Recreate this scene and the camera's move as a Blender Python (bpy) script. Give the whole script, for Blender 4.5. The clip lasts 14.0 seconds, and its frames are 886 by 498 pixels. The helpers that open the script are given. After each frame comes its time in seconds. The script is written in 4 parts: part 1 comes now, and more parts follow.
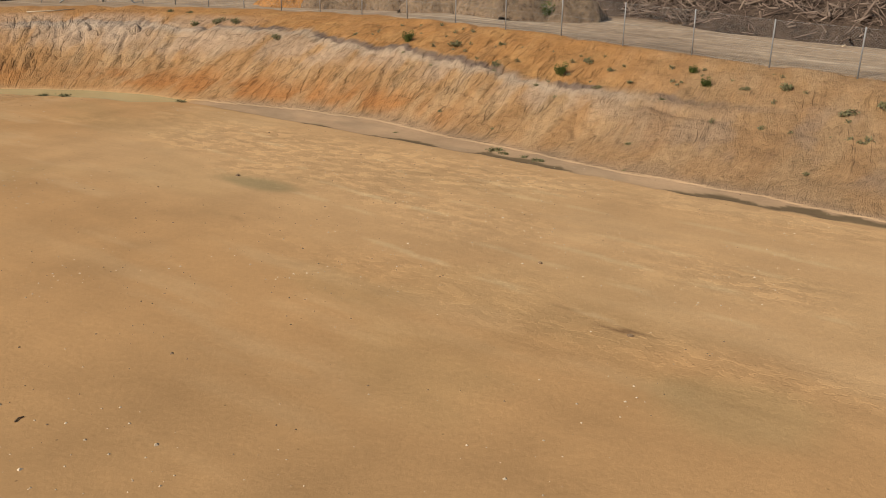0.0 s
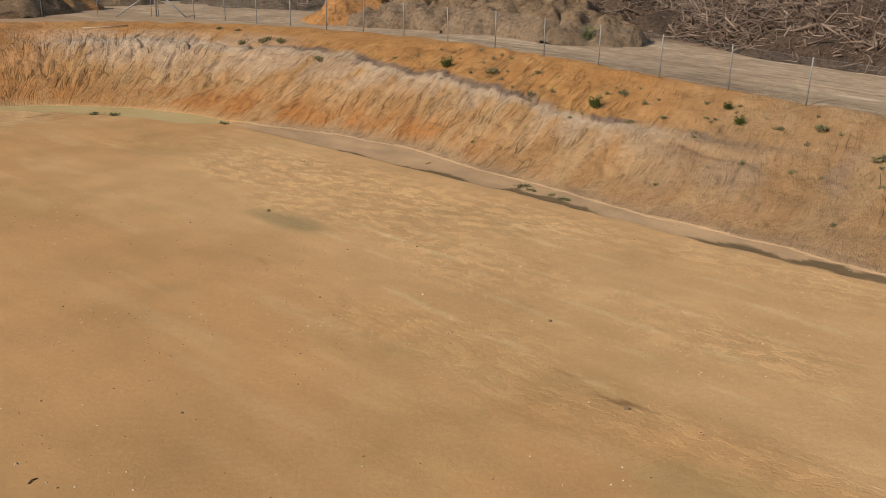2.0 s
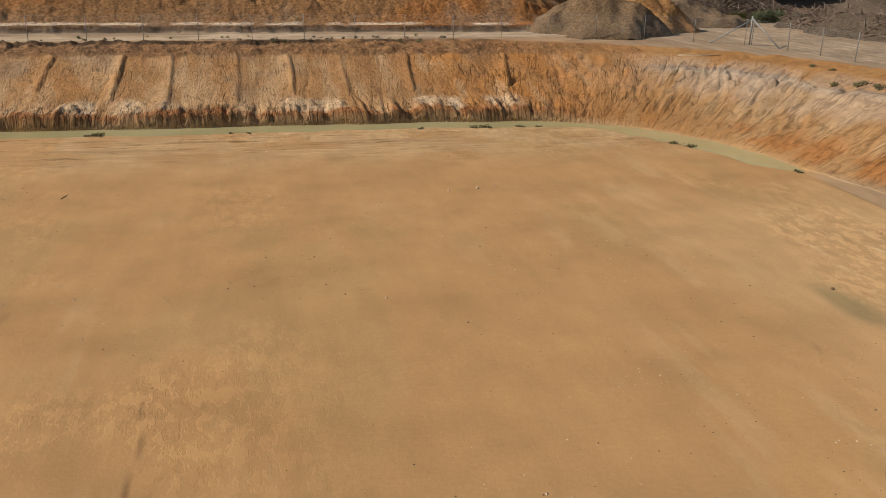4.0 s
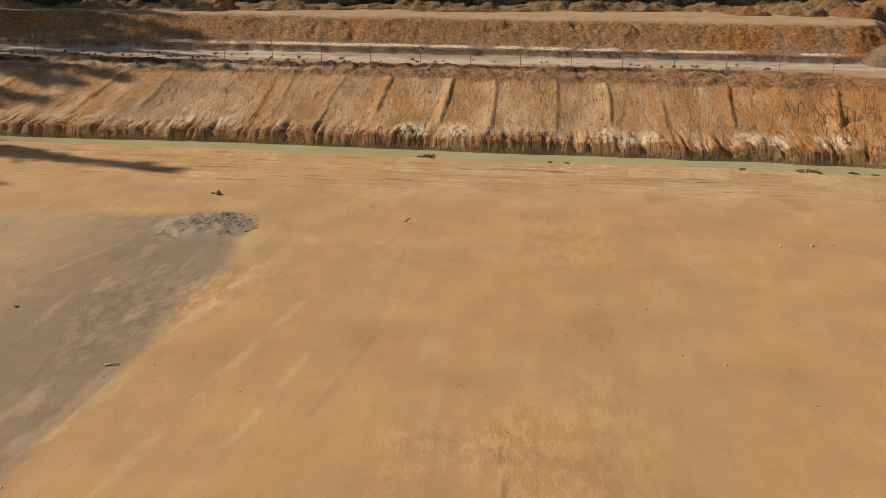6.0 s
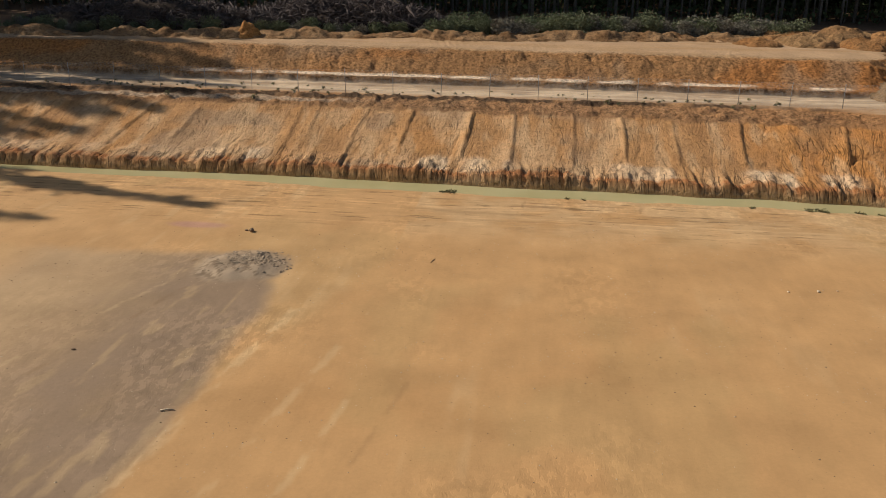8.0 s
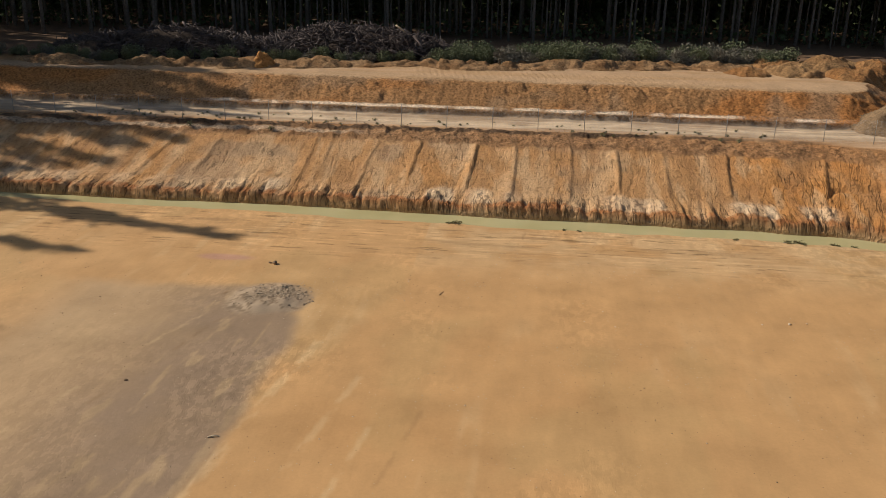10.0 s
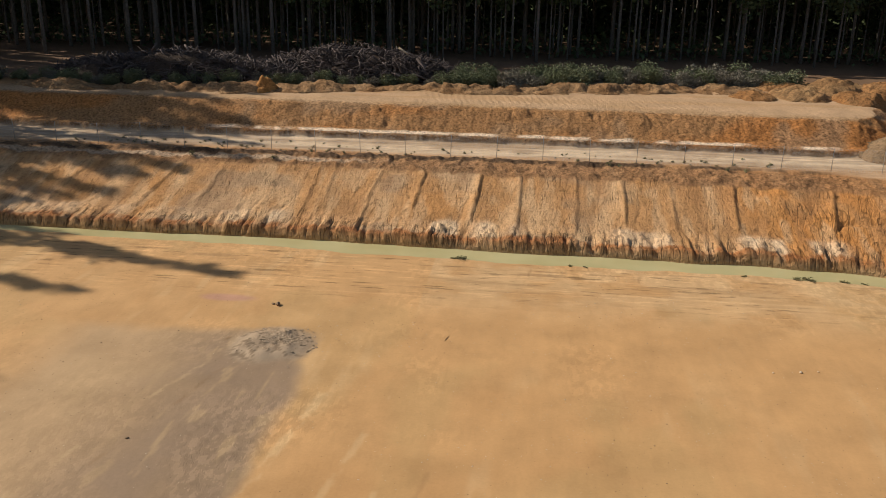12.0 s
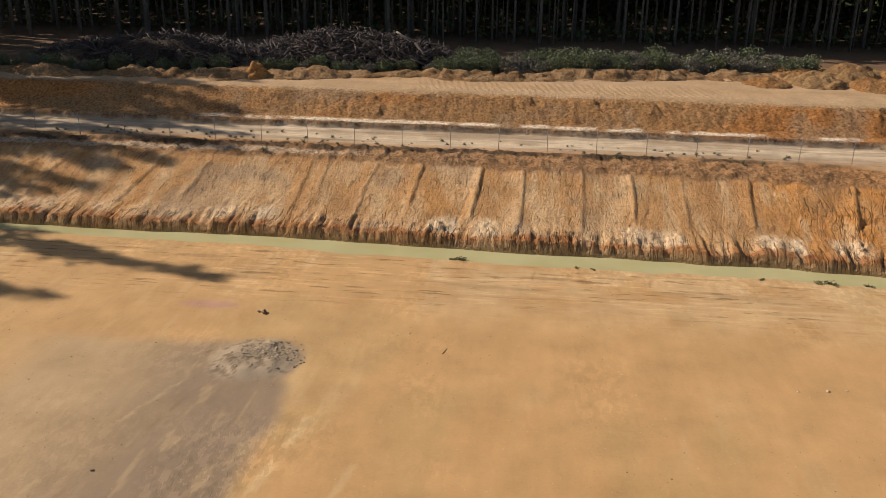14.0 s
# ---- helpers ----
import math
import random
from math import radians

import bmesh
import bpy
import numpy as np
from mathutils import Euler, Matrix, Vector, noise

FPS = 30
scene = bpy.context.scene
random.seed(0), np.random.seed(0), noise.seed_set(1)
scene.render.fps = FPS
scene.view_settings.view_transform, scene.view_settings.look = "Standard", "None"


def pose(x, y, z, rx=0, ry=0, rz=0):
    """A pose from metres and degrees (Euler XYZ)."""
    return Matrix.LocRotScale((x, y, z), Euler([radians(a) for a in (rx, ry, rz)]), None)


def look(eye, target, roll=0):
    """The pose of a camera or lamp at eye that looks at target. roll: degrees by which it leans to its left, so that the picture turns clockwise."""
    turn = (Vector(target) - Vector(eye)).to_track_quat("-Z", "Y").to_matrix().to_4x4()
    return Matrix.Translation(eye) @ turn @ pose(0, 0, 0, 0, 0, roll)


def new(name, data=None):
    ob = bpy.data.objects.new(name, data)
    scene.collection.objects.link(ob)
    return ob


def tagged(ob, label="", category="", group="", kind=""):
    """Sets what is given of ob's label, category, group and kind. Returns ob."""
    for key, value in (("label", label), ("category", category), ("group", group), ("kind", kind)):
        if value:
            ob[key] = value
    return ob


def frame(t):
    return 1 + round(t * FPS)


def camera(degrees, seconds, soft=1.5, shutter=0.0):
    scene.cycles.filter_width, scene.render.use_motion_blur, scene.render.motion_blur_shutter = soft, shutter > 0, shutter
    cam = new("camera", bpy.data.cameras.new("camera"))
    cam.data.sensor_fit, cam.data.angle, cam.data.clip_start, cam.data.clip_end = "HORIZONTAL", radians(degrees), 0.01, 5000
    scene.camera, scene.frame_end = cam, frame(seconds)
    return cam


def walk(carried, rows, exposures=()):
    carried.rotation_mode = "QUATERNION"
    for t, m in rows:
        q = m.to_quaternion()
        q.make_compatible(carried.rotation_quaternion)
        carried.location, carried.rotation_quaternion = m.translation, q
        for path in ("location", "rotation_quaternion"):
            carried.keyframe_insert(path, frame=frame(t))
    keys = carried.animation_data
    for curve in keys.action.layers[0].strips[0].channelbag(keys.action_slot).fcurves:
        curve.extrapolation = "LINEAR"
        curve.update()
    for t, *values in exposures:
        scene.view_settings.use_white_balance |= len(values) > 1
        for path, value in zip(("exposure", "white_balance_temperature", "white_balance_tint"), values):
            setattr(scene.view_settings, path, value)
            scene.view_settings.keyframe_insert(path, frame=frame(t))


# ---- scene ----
cam = camera(54.5, 14.0, soft=0.8)
PATH = [
    (0, (-0.44, -0.112, 6.255), (1.078, 1.025, 5.623), 0.3),
    (0.5, (-0.094, -0.494, 6.529), (1.42, 0.65, 5.895), 0.3),
    (1, (0.108, -0.72, 6.855), (1.612, 0.435, 6.22), 0.4),
    (1.5, (0.17, -0.809, 7.214), (1.668, 0.352, 6.577), 0.5),
    (2, (0.12, -0.761, 7.624), (1.562, 0.468, 6.984), 0.6),
    (2.5, (-0.104, -0.705, 8.11), (1.101, 0.755, 7.464), 0.6),
    (3, (-0.308, -0.71, 8.595), (0.643, 0.925, 7.944), 0.8),
    (3.5, (-0.576, -0.707, 9.13), (0.12, 1.05, 8.475), 0.9),
    (4, (-0.879, -0.727, 9.639), (-0.443, 1.11, 8.981), 1.0),
    (4.2, (-0.977, -0.766, 9.836), (-0.645, 1.092, 9.176), 1.0),
    (6.3, (-3.474, -0.706, 11.536), (-3.656, 1.173, 10.879), 0.8),
    (6.5, (-3.537, -0.715, 11.757), (-3.722, 1.166, 11.102), 0.9),
    (7, (-3.719, -0.846, 12.333), (-3.908, 1.035, 11.681), 1.0),
    (7.5, (-3.801, -1.249, 12.915), (-3.991, 0.632, 12.265), 1.0),
    (8, (-3.804, -2.11, 13.429), (-3.995, -0.228, 12.779), 1.0),
    (10.5, (-3.841, -5.592, 17.099), (-4.035, -3.71, 16.451), 1.1),
    (11, (-3.911, -5.525, 17.731), (-4.104, -3.644, 17.084), 1.1),
    (11.5, (-4.078, -5.0, 17.952), (-4.274, -3.118, 17.308), 1.1),
    (12, (-4.178, -4.206, 18.069), (-4.376, -2.322, 17.428), 1.0),
    (12.5, (-4.244, -3.332, 18.127), (-4.444, -1.449, 17.486), 1.0),
    (13, (-4.346, -2.426, 18.116), (-4.545, -0.543, 17.476), 1.0),
    (13.5, (-4.362, -1.604, 18.111), (-4.562, 0.281, 17.472), 1.0),
    (14, (-4.375, -0.768, 18.167), (-4.574, 1.101, 17.483), 1.0),
]
walk(cam, [(t, look(eye, target, roll)) for t, eye, target, roll in PATH],
     [(0.0, 0.0), (2.0, -0.05), (3.0, -0.09), (4.2, -0.03), (6.5, 0.11), (8.2, 0.12), (10.5, 0.16), (11.2, 0.25), (14.0, 0.30)])

# ---- light ----
SUN_AZ = Vector((-0.972, 0.235, 0))      # towards the sun, on plan
SUN_EL = radians(35)
world = bpy.data.worlds.new("world")
scene.world = world
world.use_nodes = True
sky = world.node_tree.nodes.new("ShaderNodeTexSky")
sky.sky_type, sky.sun_disc = "NISHITA", False
sky.sun_elevation = SUN_EL
sky.sun_rotation = math.atan2(SUN_AZ.x, SUN_AZ.y)
background = world.node_tree.nodes["Background"]
background.inputs["Strength"].default_value = 0.075
world.node_tree.links.new(sky.outputs[0], background.inputs["Color"])
sun = new("sun", bpy.data.lights.new("sun", "SUN"))
sun.data.energy, sun.data.angle, sun.data.color = 4.6, radians(0.7), (1.0, 0.93, 0.82)
towards = Vector((SUN_AZ.x * math.cos(SUN_EL), SUN_AZ.y * math.cos(SUN_EL), math.sin(SUN_EL)))
sun.matrix_world = look(towards * 300, (0, 0, 0))
scene.view_settings.exposure = 0.0


# ---- noise ----
def hashed(ix, iy, seed):
    n = (ix * 374761393 + iy * 668265263 + seed * 974634777) & 0xFFFFFFFF
    n = ((n ^ (n >> 13)) * 1274126177) & 0xFFFFFFFF
    return ((n ^ (n >> 16)) & 0xFFFF) / 65535.0


def vnoise(x, y, seed=0):
    x, y = np.asarray(x, float), np.asarray(y, float)
    ix, iy = np.floor(x).astype(np.int64), np.floor(y).astype(np.int64)
    fx, fy = x - ix, y - iy
    fx, fy = fx * fx * (3 - 2 * fx), fy * fy * (3 - 2 * fy)
    a, b = hashed(ix, iy, seed), hashed(ix + 1, iy, seed)
    c, d = hashed(ix, iy + 1, seed), hashed(ix + 1, iy + 1, seed)
    return (a + (b - a) * fx) * (1 - fy) + (c + (d - c) * fx) * fy


def fbm(x, y, seed=0, octaves=4):
    """Noise about 0, within -1 to 1."""
    total, size, norm = 0, 1.0, 0
    for k in range(octaves):
        total = total + size * (vnoise(x * 2**k + 17.3 * k, y * 2**k - 9.1 * k, seed + k) - 0.5) * 2
        norm += size
        size *= 0.5
    return total / norm


def ridged(x, y, seed=0, octaves=3):
    """0 in the valleys' depth to 1 on the ridges."""
    total, size, norm = 0, 1.0, 0
    for k in range(octaves):
        total = total + size * (1 - np.abs(vnoise(x * 2**k + 5.7 * k, y * 2**k + 3.3 * k, seed + k) - 0.5) * 2)
        norm += size
        size *= 0.5
    return total / norm


def smooth(a, b, v):
    t = np.clip((v - a) / (b - a), 0, 1)
    return t * t * (3 - 2 * t)


# ---- the plan of the pit: one bank along x (far bank), one along y (side bank), round corner ----
CORNER = 12.0


def far_toe(x):
    return np.interp(x, [-80, -40, -18, 0, 13, 40], [49.4, 49.5, 49.6, 48.9, 48.6, 48.6])


def side_toe(y):
    return np.interp(y, [-60, 3.5, 6.7, 11.3, 14.8, 18.8, 24.2, 28, 31.6, 36, 90],
                     [22.9, 23.2, 23.7, 24.1, 24.8, 25.3, 26.4, 26.3, 25.4, 25.0, 25.0])


def floor_edge(y):
    return np.interp(y, [-60, 3.3, 8.9, 12.9, 16.3, 21.8, 25.8, 33.5, 36], [22.3, 22.6, 22.9, 23.4, 23.6, 23.9, 24.3, 24.6, 26])


def side_fence(y):
    return np.interp(y, [-60, 6, 28, 50, 90], [32.0, 33.2, 35.6, 36.2, 36.2])


def side_top(y):
    return np.interp(y, [-40, 0, 6, 12, 18, 24, 30, 60], [1.9, 2.1, 2.4, 2.68, 3.0, 3.3, 3.5, 3.55])


RIBS = [(-40.0, -40.8), (-38.2, -39.0), (-31.0, -32.4), (-27.4, -28.1), (-22.8, -23.6), (-20.1, -20.3), (-18.9, -19.0),
        (-15.4, -15.9), (-12.2, -12.5), (-7.9, -8.4), (-4.9, -5.1), (-1.0, -1.2), (2.3, 2.3), (5.7, 5.6), (10.1, 9.6),
        (13.2, 12.8), (16.9, 15.8)]
RIB_SIZE = [0.12, 0.14, 0.20, 0.16, 0.07, 0.14, 0.12, 0.19, 0.19, 0.24, 0.20, 0.20, 0.24, 0.18, 0.22, 0.06, 0.22]
RIB_FOOT = [2.0, 2.2, 2.0, 3.4, 2.5, 2.0, 0.4, 0.5, 3.4, 2.2, 0.8, 1.8, 3.0, 2.6, 2.8, 3.0, 1.0]


def banks(x, y):
    """Outward distance from the toe, share of the far bank in the corner, and the way along the toe."""
    da = x - side_toe(y) - 0.25 * fbm(y * 0.35, y * 0 + 3, 41, 3)
    db = y - far_toe(x) - 0.28 * fbm(x * 0.3, x * 0 + 7, 42, 3)
    a, b = da + CORNER, db + CORNER
    both = (a > 0) & (b > 0)
    d = np.where(both, np.hypot(np.maximum(a, 0), np.maximum(b, 0)) - CORNER, np.maximum(da, db))
    angle = np.where(both, np.arctan2(np.maximum(b, 1e-6), np.maximum(a, 1e-6)), np.where(b > a, math.pi / 2, 0))
    far = smooth(0.45, 0.95, angle / (math.pi / 2))
    along = angle * CORNER * 1.25 + np.minimum(b, 0) - np.minimum(a, 0)
    return d, far, along


def channel(along, d, seed, across, down, width):
    """1 in the bed of a narrow wash-out that runs down the fall, 0 beside it."""
    n = vnoise(along * across + 0.22 * fbm(along * 0.8, d * 0.8, seed + 50, 2), d * down, seed)
    return smooth(width, 0.0, np.abs(n - 0.5))


def crumbled(x):
    """Where the far bank's foot has broken into a pale lumpy ledge."""
    at = np.interp(x, [-44, -38, -26, -24.5, -22, -20.5, -12.5, -11, -5.5, -4.5, 0.5, 2, 6, 7.5, 9.2, 10.2, 15, 16.5],
                   [0.5, 0.6, 0.2, 1, 1, 0.1, 0.1, 1, 0.9, 0.2, 0.2, 0.75, 0.75, 0.3, 0.4, 1, 1, 0.1])
    return at * smooth(-0.5, 0.1, fbm(x * 0.7, x * 0, 77, 2))


def scrub_front(x):
    """Front edge of the cleared scrub on the bench."""
    return np.interp(x, [-60, -38, -30, -17, -7, 9, 25], [72.6, 73.6, 74.6, 77.6, 78.2, 82.0, 84.0])


def fence_foot(x):
    """Plan line of the low dark ridge along the far fence's foot."""
    return np.interp(x, [-80, -46, -12, 12, 24], [59.7, 59.9, 60.35, 60.75, 60.2])


def berm(x, y):
    """Height of the spoil bench behind the far fence above its track."""
    yy = y + 0.35 * fbm(x * 0.22, y * 0.1, 51, 3) + 0.12 * fbm(x * 1.1, y * 0.2, 53, 2)
    up = np.interp(yy, [65.9, 66.06, 66.5, 66.9, 69.2, 70.2, 74, 84], [0, 0.5, 0.6, 0.72, 2.3, 2.45, 2.5, 2.6])
    end = np.interp(x - 0.45 * (y - 68) + 0.8 * fbm(y * 0.4, x * 0.4, 52, 2), [22.0, 27.0, 60], [1, 0, 0])
    return up * end


def terrain(x, y):
    d, far, along = banks(x, y)
    # side bank
    run = side_fence(y) - side_toe(y)
    t = np.clip(d / run, 0, None)
    straight = np.interp(t, [0, 0.05, 0.95, 1.0, 1.2], [0.02, 0.04, 0.96, 1, 1])
    bent = np.interp(t, [0, 0.06, 0.55, 0.8, 1, 1.2], [0.02, 0.07, 0.74, 0.93, 1, 1])
    mixed = straight + (bent - straight) * smooth(15, 25, y)
    za = side_top(y) * mixed
    # far bank
    top = 0.72 + 0.16 * fbm(x * 0.35, y * 0, 61, 3) + 0.10 * fbm(x * 1.4, y * 0, 62, 2)
    cliff = np.interp(d, [0, 0.10, 0.30, 0.36], [-0.1, 0.35, 0.92, 1.0]) * top
    zb = np.where(d < 0.36, cliff, top + (np.interp(d, [0.36, 1.0, 2.8, 8.4, 9.0, 10.0, 12.0, 17.0], [0.72, 0.80, 1.03, 2.88, 3.06, 3.2, 3.45, 3.6]) - 0.72)
                  + (0.72 - top) * smooth(0.36, 2.6, d))
    rise = za + (zb - za) * far
    # rills and relief of the banks
    slope = smooth(0.0, 0.5, d) * (1 - smooth(8.3, 9.3, d))
    fall = along - 0.12 * d
    rill = channel(fall, d, 71, 1.5, 0.42, 0.15) * smooth(-0.35, 0.1, fbm(fall * 0.6, d * 0.7, 62, 2))
    little_rill = channel(fall, d, 72, 2.9, 0.8, 0.2)
    gully = channel(fall, d, 79, 0.42, 0.10, 0.05) * smooth(-0.1, 0.25, fbm(fall * 0.3, d * 0.35, 78, 2))
    cut = (0.45 + 0.55 * smooth(10, 20, y)) * (1 - 0.6 * smooth(0.62, 0.75, t))
    easy = smooth(0.6, 2.4, d) * (1 - smooth(8.3, 9.3, d))
    rise = rise - easy * (1 - far) * cut * (0.11 * rill + 0.10 * little_rill + 0.24 * gully)
    rise = rise + easy * (1 - far) * (0.08 * fbm(along * 0.35, d * 0.3, 70, 3) + 0.05 * fbm(along * 1.6, d * 1.3, 69, 3))
    rise = rise + slope * far * (0.09 * fbm(x * 0.5, d * 0.4, 74, 3) + 0.03 * fbm(x * 2.0, d * 1.4, 73, 2))
    rise = rise - slope * far * 0.06 * channel(x - 0.1 * d, d, 68, 0.9, 0.16, 0.07) * smooth(-0.1, 0.3, fbm(x * 0.35, d * 0.4, 67, 2))
    rise = rise - slope * far * smooth(12, 19, x) * (0.26 * channel(along, d, 75, 0.36, 0.10, 0.055) + 0.10 * channel(along, d, 64, 1.3, 0.3, 0.12) * smooth(-0.1, 0.2, fbm(along * 0.4, d * 0.4, 61, 2)))
    # fluted foot and crumbling ledge
    foot = smooth(0.02, 0.2, d) * (1 - smooth(0.8, 3.2, d)) * far
    rise = rise - foot * (0.20 * channel(along, d, 76, 1.5, 0.12, 0.15) + 0.10 * channel(along, d, 63, 3.0, 0.3, 0.2)) + foot * 0.08 * fbm(x * 1.3, d * 1.4, 66, 2)
    ledge = smooth(0.4, 0.9, d) * (1 - smooth(2.4, 3.2, d)) * far * crumbled(x)
    rise = rise + ledge * (0.16 * ridged(x * 1.7 + 0.5 * d, d * 1.5, 78, 2) + 0.12 * fbm(x * 3.2, d * 3.0, 60, 2) - 0.06)
    # ribs left by the blade
    yr = y[:1] if y.ndim == 2 and (y[0] == y[-1]).all() else y
    for k, (xt, xb) in enumerate(RIBS):
        line = xb + (xt - xb) * (yr - 51.4) / 6.1 + 0.16 * fbm(yr * 0.4, yr * 0 + 3.7 * k, 80 + k, 3)
        e = x - line
        size = 0.72 * RIB_SIZE[k] * (0.9 + 0.3 * fbm(yr * 0.5, yr * 0 + k, 130 + k, 2)) * smooth(RIB_FOOT[k], RIB_FOOT[k] + 0.8, d) * (1 - smooth(8.2, 8.9, d)) * far
        rise = rise + size * np.where(e < 0, np.clip(1 + e / 0.75, 0, 1) ** 1.4, np.clip(1 - e / 0.17, 0, 1))
    # rough strip on the far bank's brow
    strip = smooth(8.3, 9.2, d) * (1 - smooth(11.0, 12.0, d))
    rise = rise + far * strip * (0.26 * fbm(x * 1.3, y * 1.3, 91, 4) + 0.14 * ridged(x * 2.2, y * 2.6, 92, 2))
    strip_a = smooth(0.78, 0.95, t) * (1 - smooth(1.0, 1.12, t)) * (1 - far)
    rise = rise + strip_a * 0.14 * fbm(x * 0.9, y * 0.9, 93, 4)
    # tracks behind the fences
    behind = smooth(12.0, 13.0, d)
    rise = rise + behind * 0.05 * fbm(x * 0.5, y * 0.5, 94, 4)
    b = berm(x, y)
    face = smooth(0.55, 0.9, b) * (1 - smooth(2.25, 2.5, b))
    slip = channel(x + 0.5 * (y - 66), y, 95, 0.22, 0.02, 0.09) * smooth(-30, -24, x) * smooth(16, 4, x)
    rise = rise + b + face * (0.12 * fbm(x * 1.4, y * 1.6, 96, 3) + 0.09 * fbm(x * 3.1 + 0.8 * y, y * 2.9, 100, 2) - 0.14 * slip)
    windrow = smooth(0.45, 0.05, np.abs(y - fence_foot(x) + 0.1 * fbm(x * 0.6, x * 0, 57, 2))) * far * smooth(24, 18, x)
    rise = rise + windrow * (0.16 + 0.08 * fbm(x * 2.0, y * 2.0, 58, 2))
    crest = smooth(2.2, 2.4, b) * (1 - smooth(83, 88, y))
    rise = rise + crest * (0.05 * fbm(x * 0.8, y * 0.8, 97, 3) + 0.35 * smooth(-3.0, 0.0, y - scrub_front(x)) * ridged(x * 0.35, y * 0.3, 98, 3) * smooth(0.2, 0.6, vnoise(x * 0.2, y * 0.1, 99)))
    cleat = (smooth(71.6, 71.9, y) * smooth(73.0, 72.7, y) + smooth(74.0, 74.3, y) * smooth(75.6, 75.3, y)) * smooth(-18, -12, x) * smooth(17, 12, x)
    rise = rise + crest * cleat * 0.05 * np.sin((x + 0.4 * y) * 11.0)
    # pit floor
    flat = 0.035 * fbm(x * 0.09, y * 0.09, 11, 3) + 0.012 * fbm(x * 1.1, y * 0.35, 12, 3)
    rut = smooth(38, 41, y) * (1 - smooth(46, 46.9, y)) * smooth(-22, -16, x)
    flat = flat - 0.05 * rut * smooth(0.72, 0.9, ridged(y * 0.9 + 0.3 * fbm(x * 0.15, y * 0, 13, 2), x * 0.03, 14, 1))
    wide = np.interp(x, [-75, -40, -28, -16, 0, 13, 19, 22], [1.0, 1.05, 1.4, 2.0, 2.0, 1.8, 1.6, 2.4]) + 0.25 * fbm(along * 0.4, d * 0.0, 18, 3)
    wide = np.where(y < 42, np.interp(y, [33.2, 36, 42], [0.0, 1.9, 2.4]), wide)
    trough = smooth(-0.3, 0.3, d + wide) * np.where(far > 0.02, 1.0, smooth(33, 34.5, y))
    silt = smooth(-0.10, 0.10, x - floor_edge(y) - 0.18 * fbm(y * 0.8, y * 0, 15, 3)) * (1 - smooth(33, 36, y))
    flat = flat * (1 - trough) - 0.17 * trough
    flat = flat * (1 - silt) + silt * (-0.05 + 0.07 * smooth(-1.4, 0.1, d) + 0.03 * fbm(x * 1.5, y * 1.5, 16, 3))
    heap = smooth(1.15, 0.45, np.hypot((x + 16.5) / 1.9, (y - 33.1) / 2.1) + 0.22 * fbm(x * 0.9, y * 0.9, 19, 3))
    flat = flat + 0.75 * heap * (0.20 + 0.16 * fbm(x * 1.5, y * 1.2, 17, 3) + 0.12 * ridged(x * 1.3 + y, y * 0.5 - 0.4 * x, 10, 2))
    blend = smooth(-0.4, 0.9, d) * (1 - far) + smooth(-0.04, 0.04, d) * far
    z = flat + (rise - flat) * np.clip(blend, 0, 1)
    # plain banks that close the pit out of sight
    back = np.maximum(-42 - y, -57 - x)
    return z + np.interp(back, [0, 9, 12], [0, 3.4, 3.6]) * (d < 0)


def mix(c, colour, w):
    w = np.clip(w, 0, 1)[..., None]
    return c * (1 - w) + np.array(colour) * w


LINES = [(12.2, 2.5, 13.4, 9.0, 0.14, -0.5), (12.4, 2.0, 14.6, 16.0, 0.22, 0.5), (14.2, 2.0, 17.0, 24.0, 0.2, 0.4), (15.8, 2.5, 17.6, 20.0, 0.22, 0.5),
         (17.4, 4.0, 18.6, 22.0, 0.2, 0.4), (18.8, 3.0, 20.6, 24.0, 0.22, 0.45), (20.0, 6.0, 21.4, 26.0, 0.2, 0.4), (16.6, 12.0, 19.6, 32.0, 0.18, 0.4),
         (11.6, 11.5, 13.4, 17.0, 0.2, -0.3), (-3.32, 13.0, -3.3, 17.2, 0.08, -0.82), (12.70, 6.2, 12.86, 5.3, 0.13, -0.95), (12.55, 4.6, 12.62, 3.0, 0.09, -0.5), (12.5, 2.6, 12.5, 1.2, 0.14, 0.6), (14.6, 3.3, 15.2, 1.2, 0.12, 0.6),
         (-14.0, 45.7, 3.0, 45.5, 0.14, -0.5), (-10.0, 44.9, 0.0, 44.8, 0.12, -0.45), (4.0, 44.6, 18.0, 44.1, 0.12, -0.4), (-4.2, 43.6, -3.9, 45.9, 0.13, -0.4),
         (2.4, 44.2, 2.6, 46.2, 0.12, -0.35), (8.0, 43.2, 19.0, 42.4, 0.13, -0.35), (6.0, 45.6, 17.5, 45.2, 0.12, -0.4), (-34.0, 46.6, -16.0, 45.9, 0.15, -0.35),
         (-12.5, 12.0, -9.5, 30.0, 0.25, 0.3), (-11.0, 10.0, -8.6, 26.0, 0.2, 0.3), (-9.0, 14.0, -7.4, 24.0, 0.16, -0.22), (-14.9, 12.0, -12.8, 30.0, 0.35, 0.35),
         (-24.0, 12.0, -18.5, 33.0, 0.2, 0.25), (-22.0, 14.0, -17.0, 34.0, 0.16, -0.3), (-19.5, 31.4, -18.4, 34.6, 0.15, -0.6), (-16.9, 31.0, -15.4, 34.6, 0.12, -0.6)]


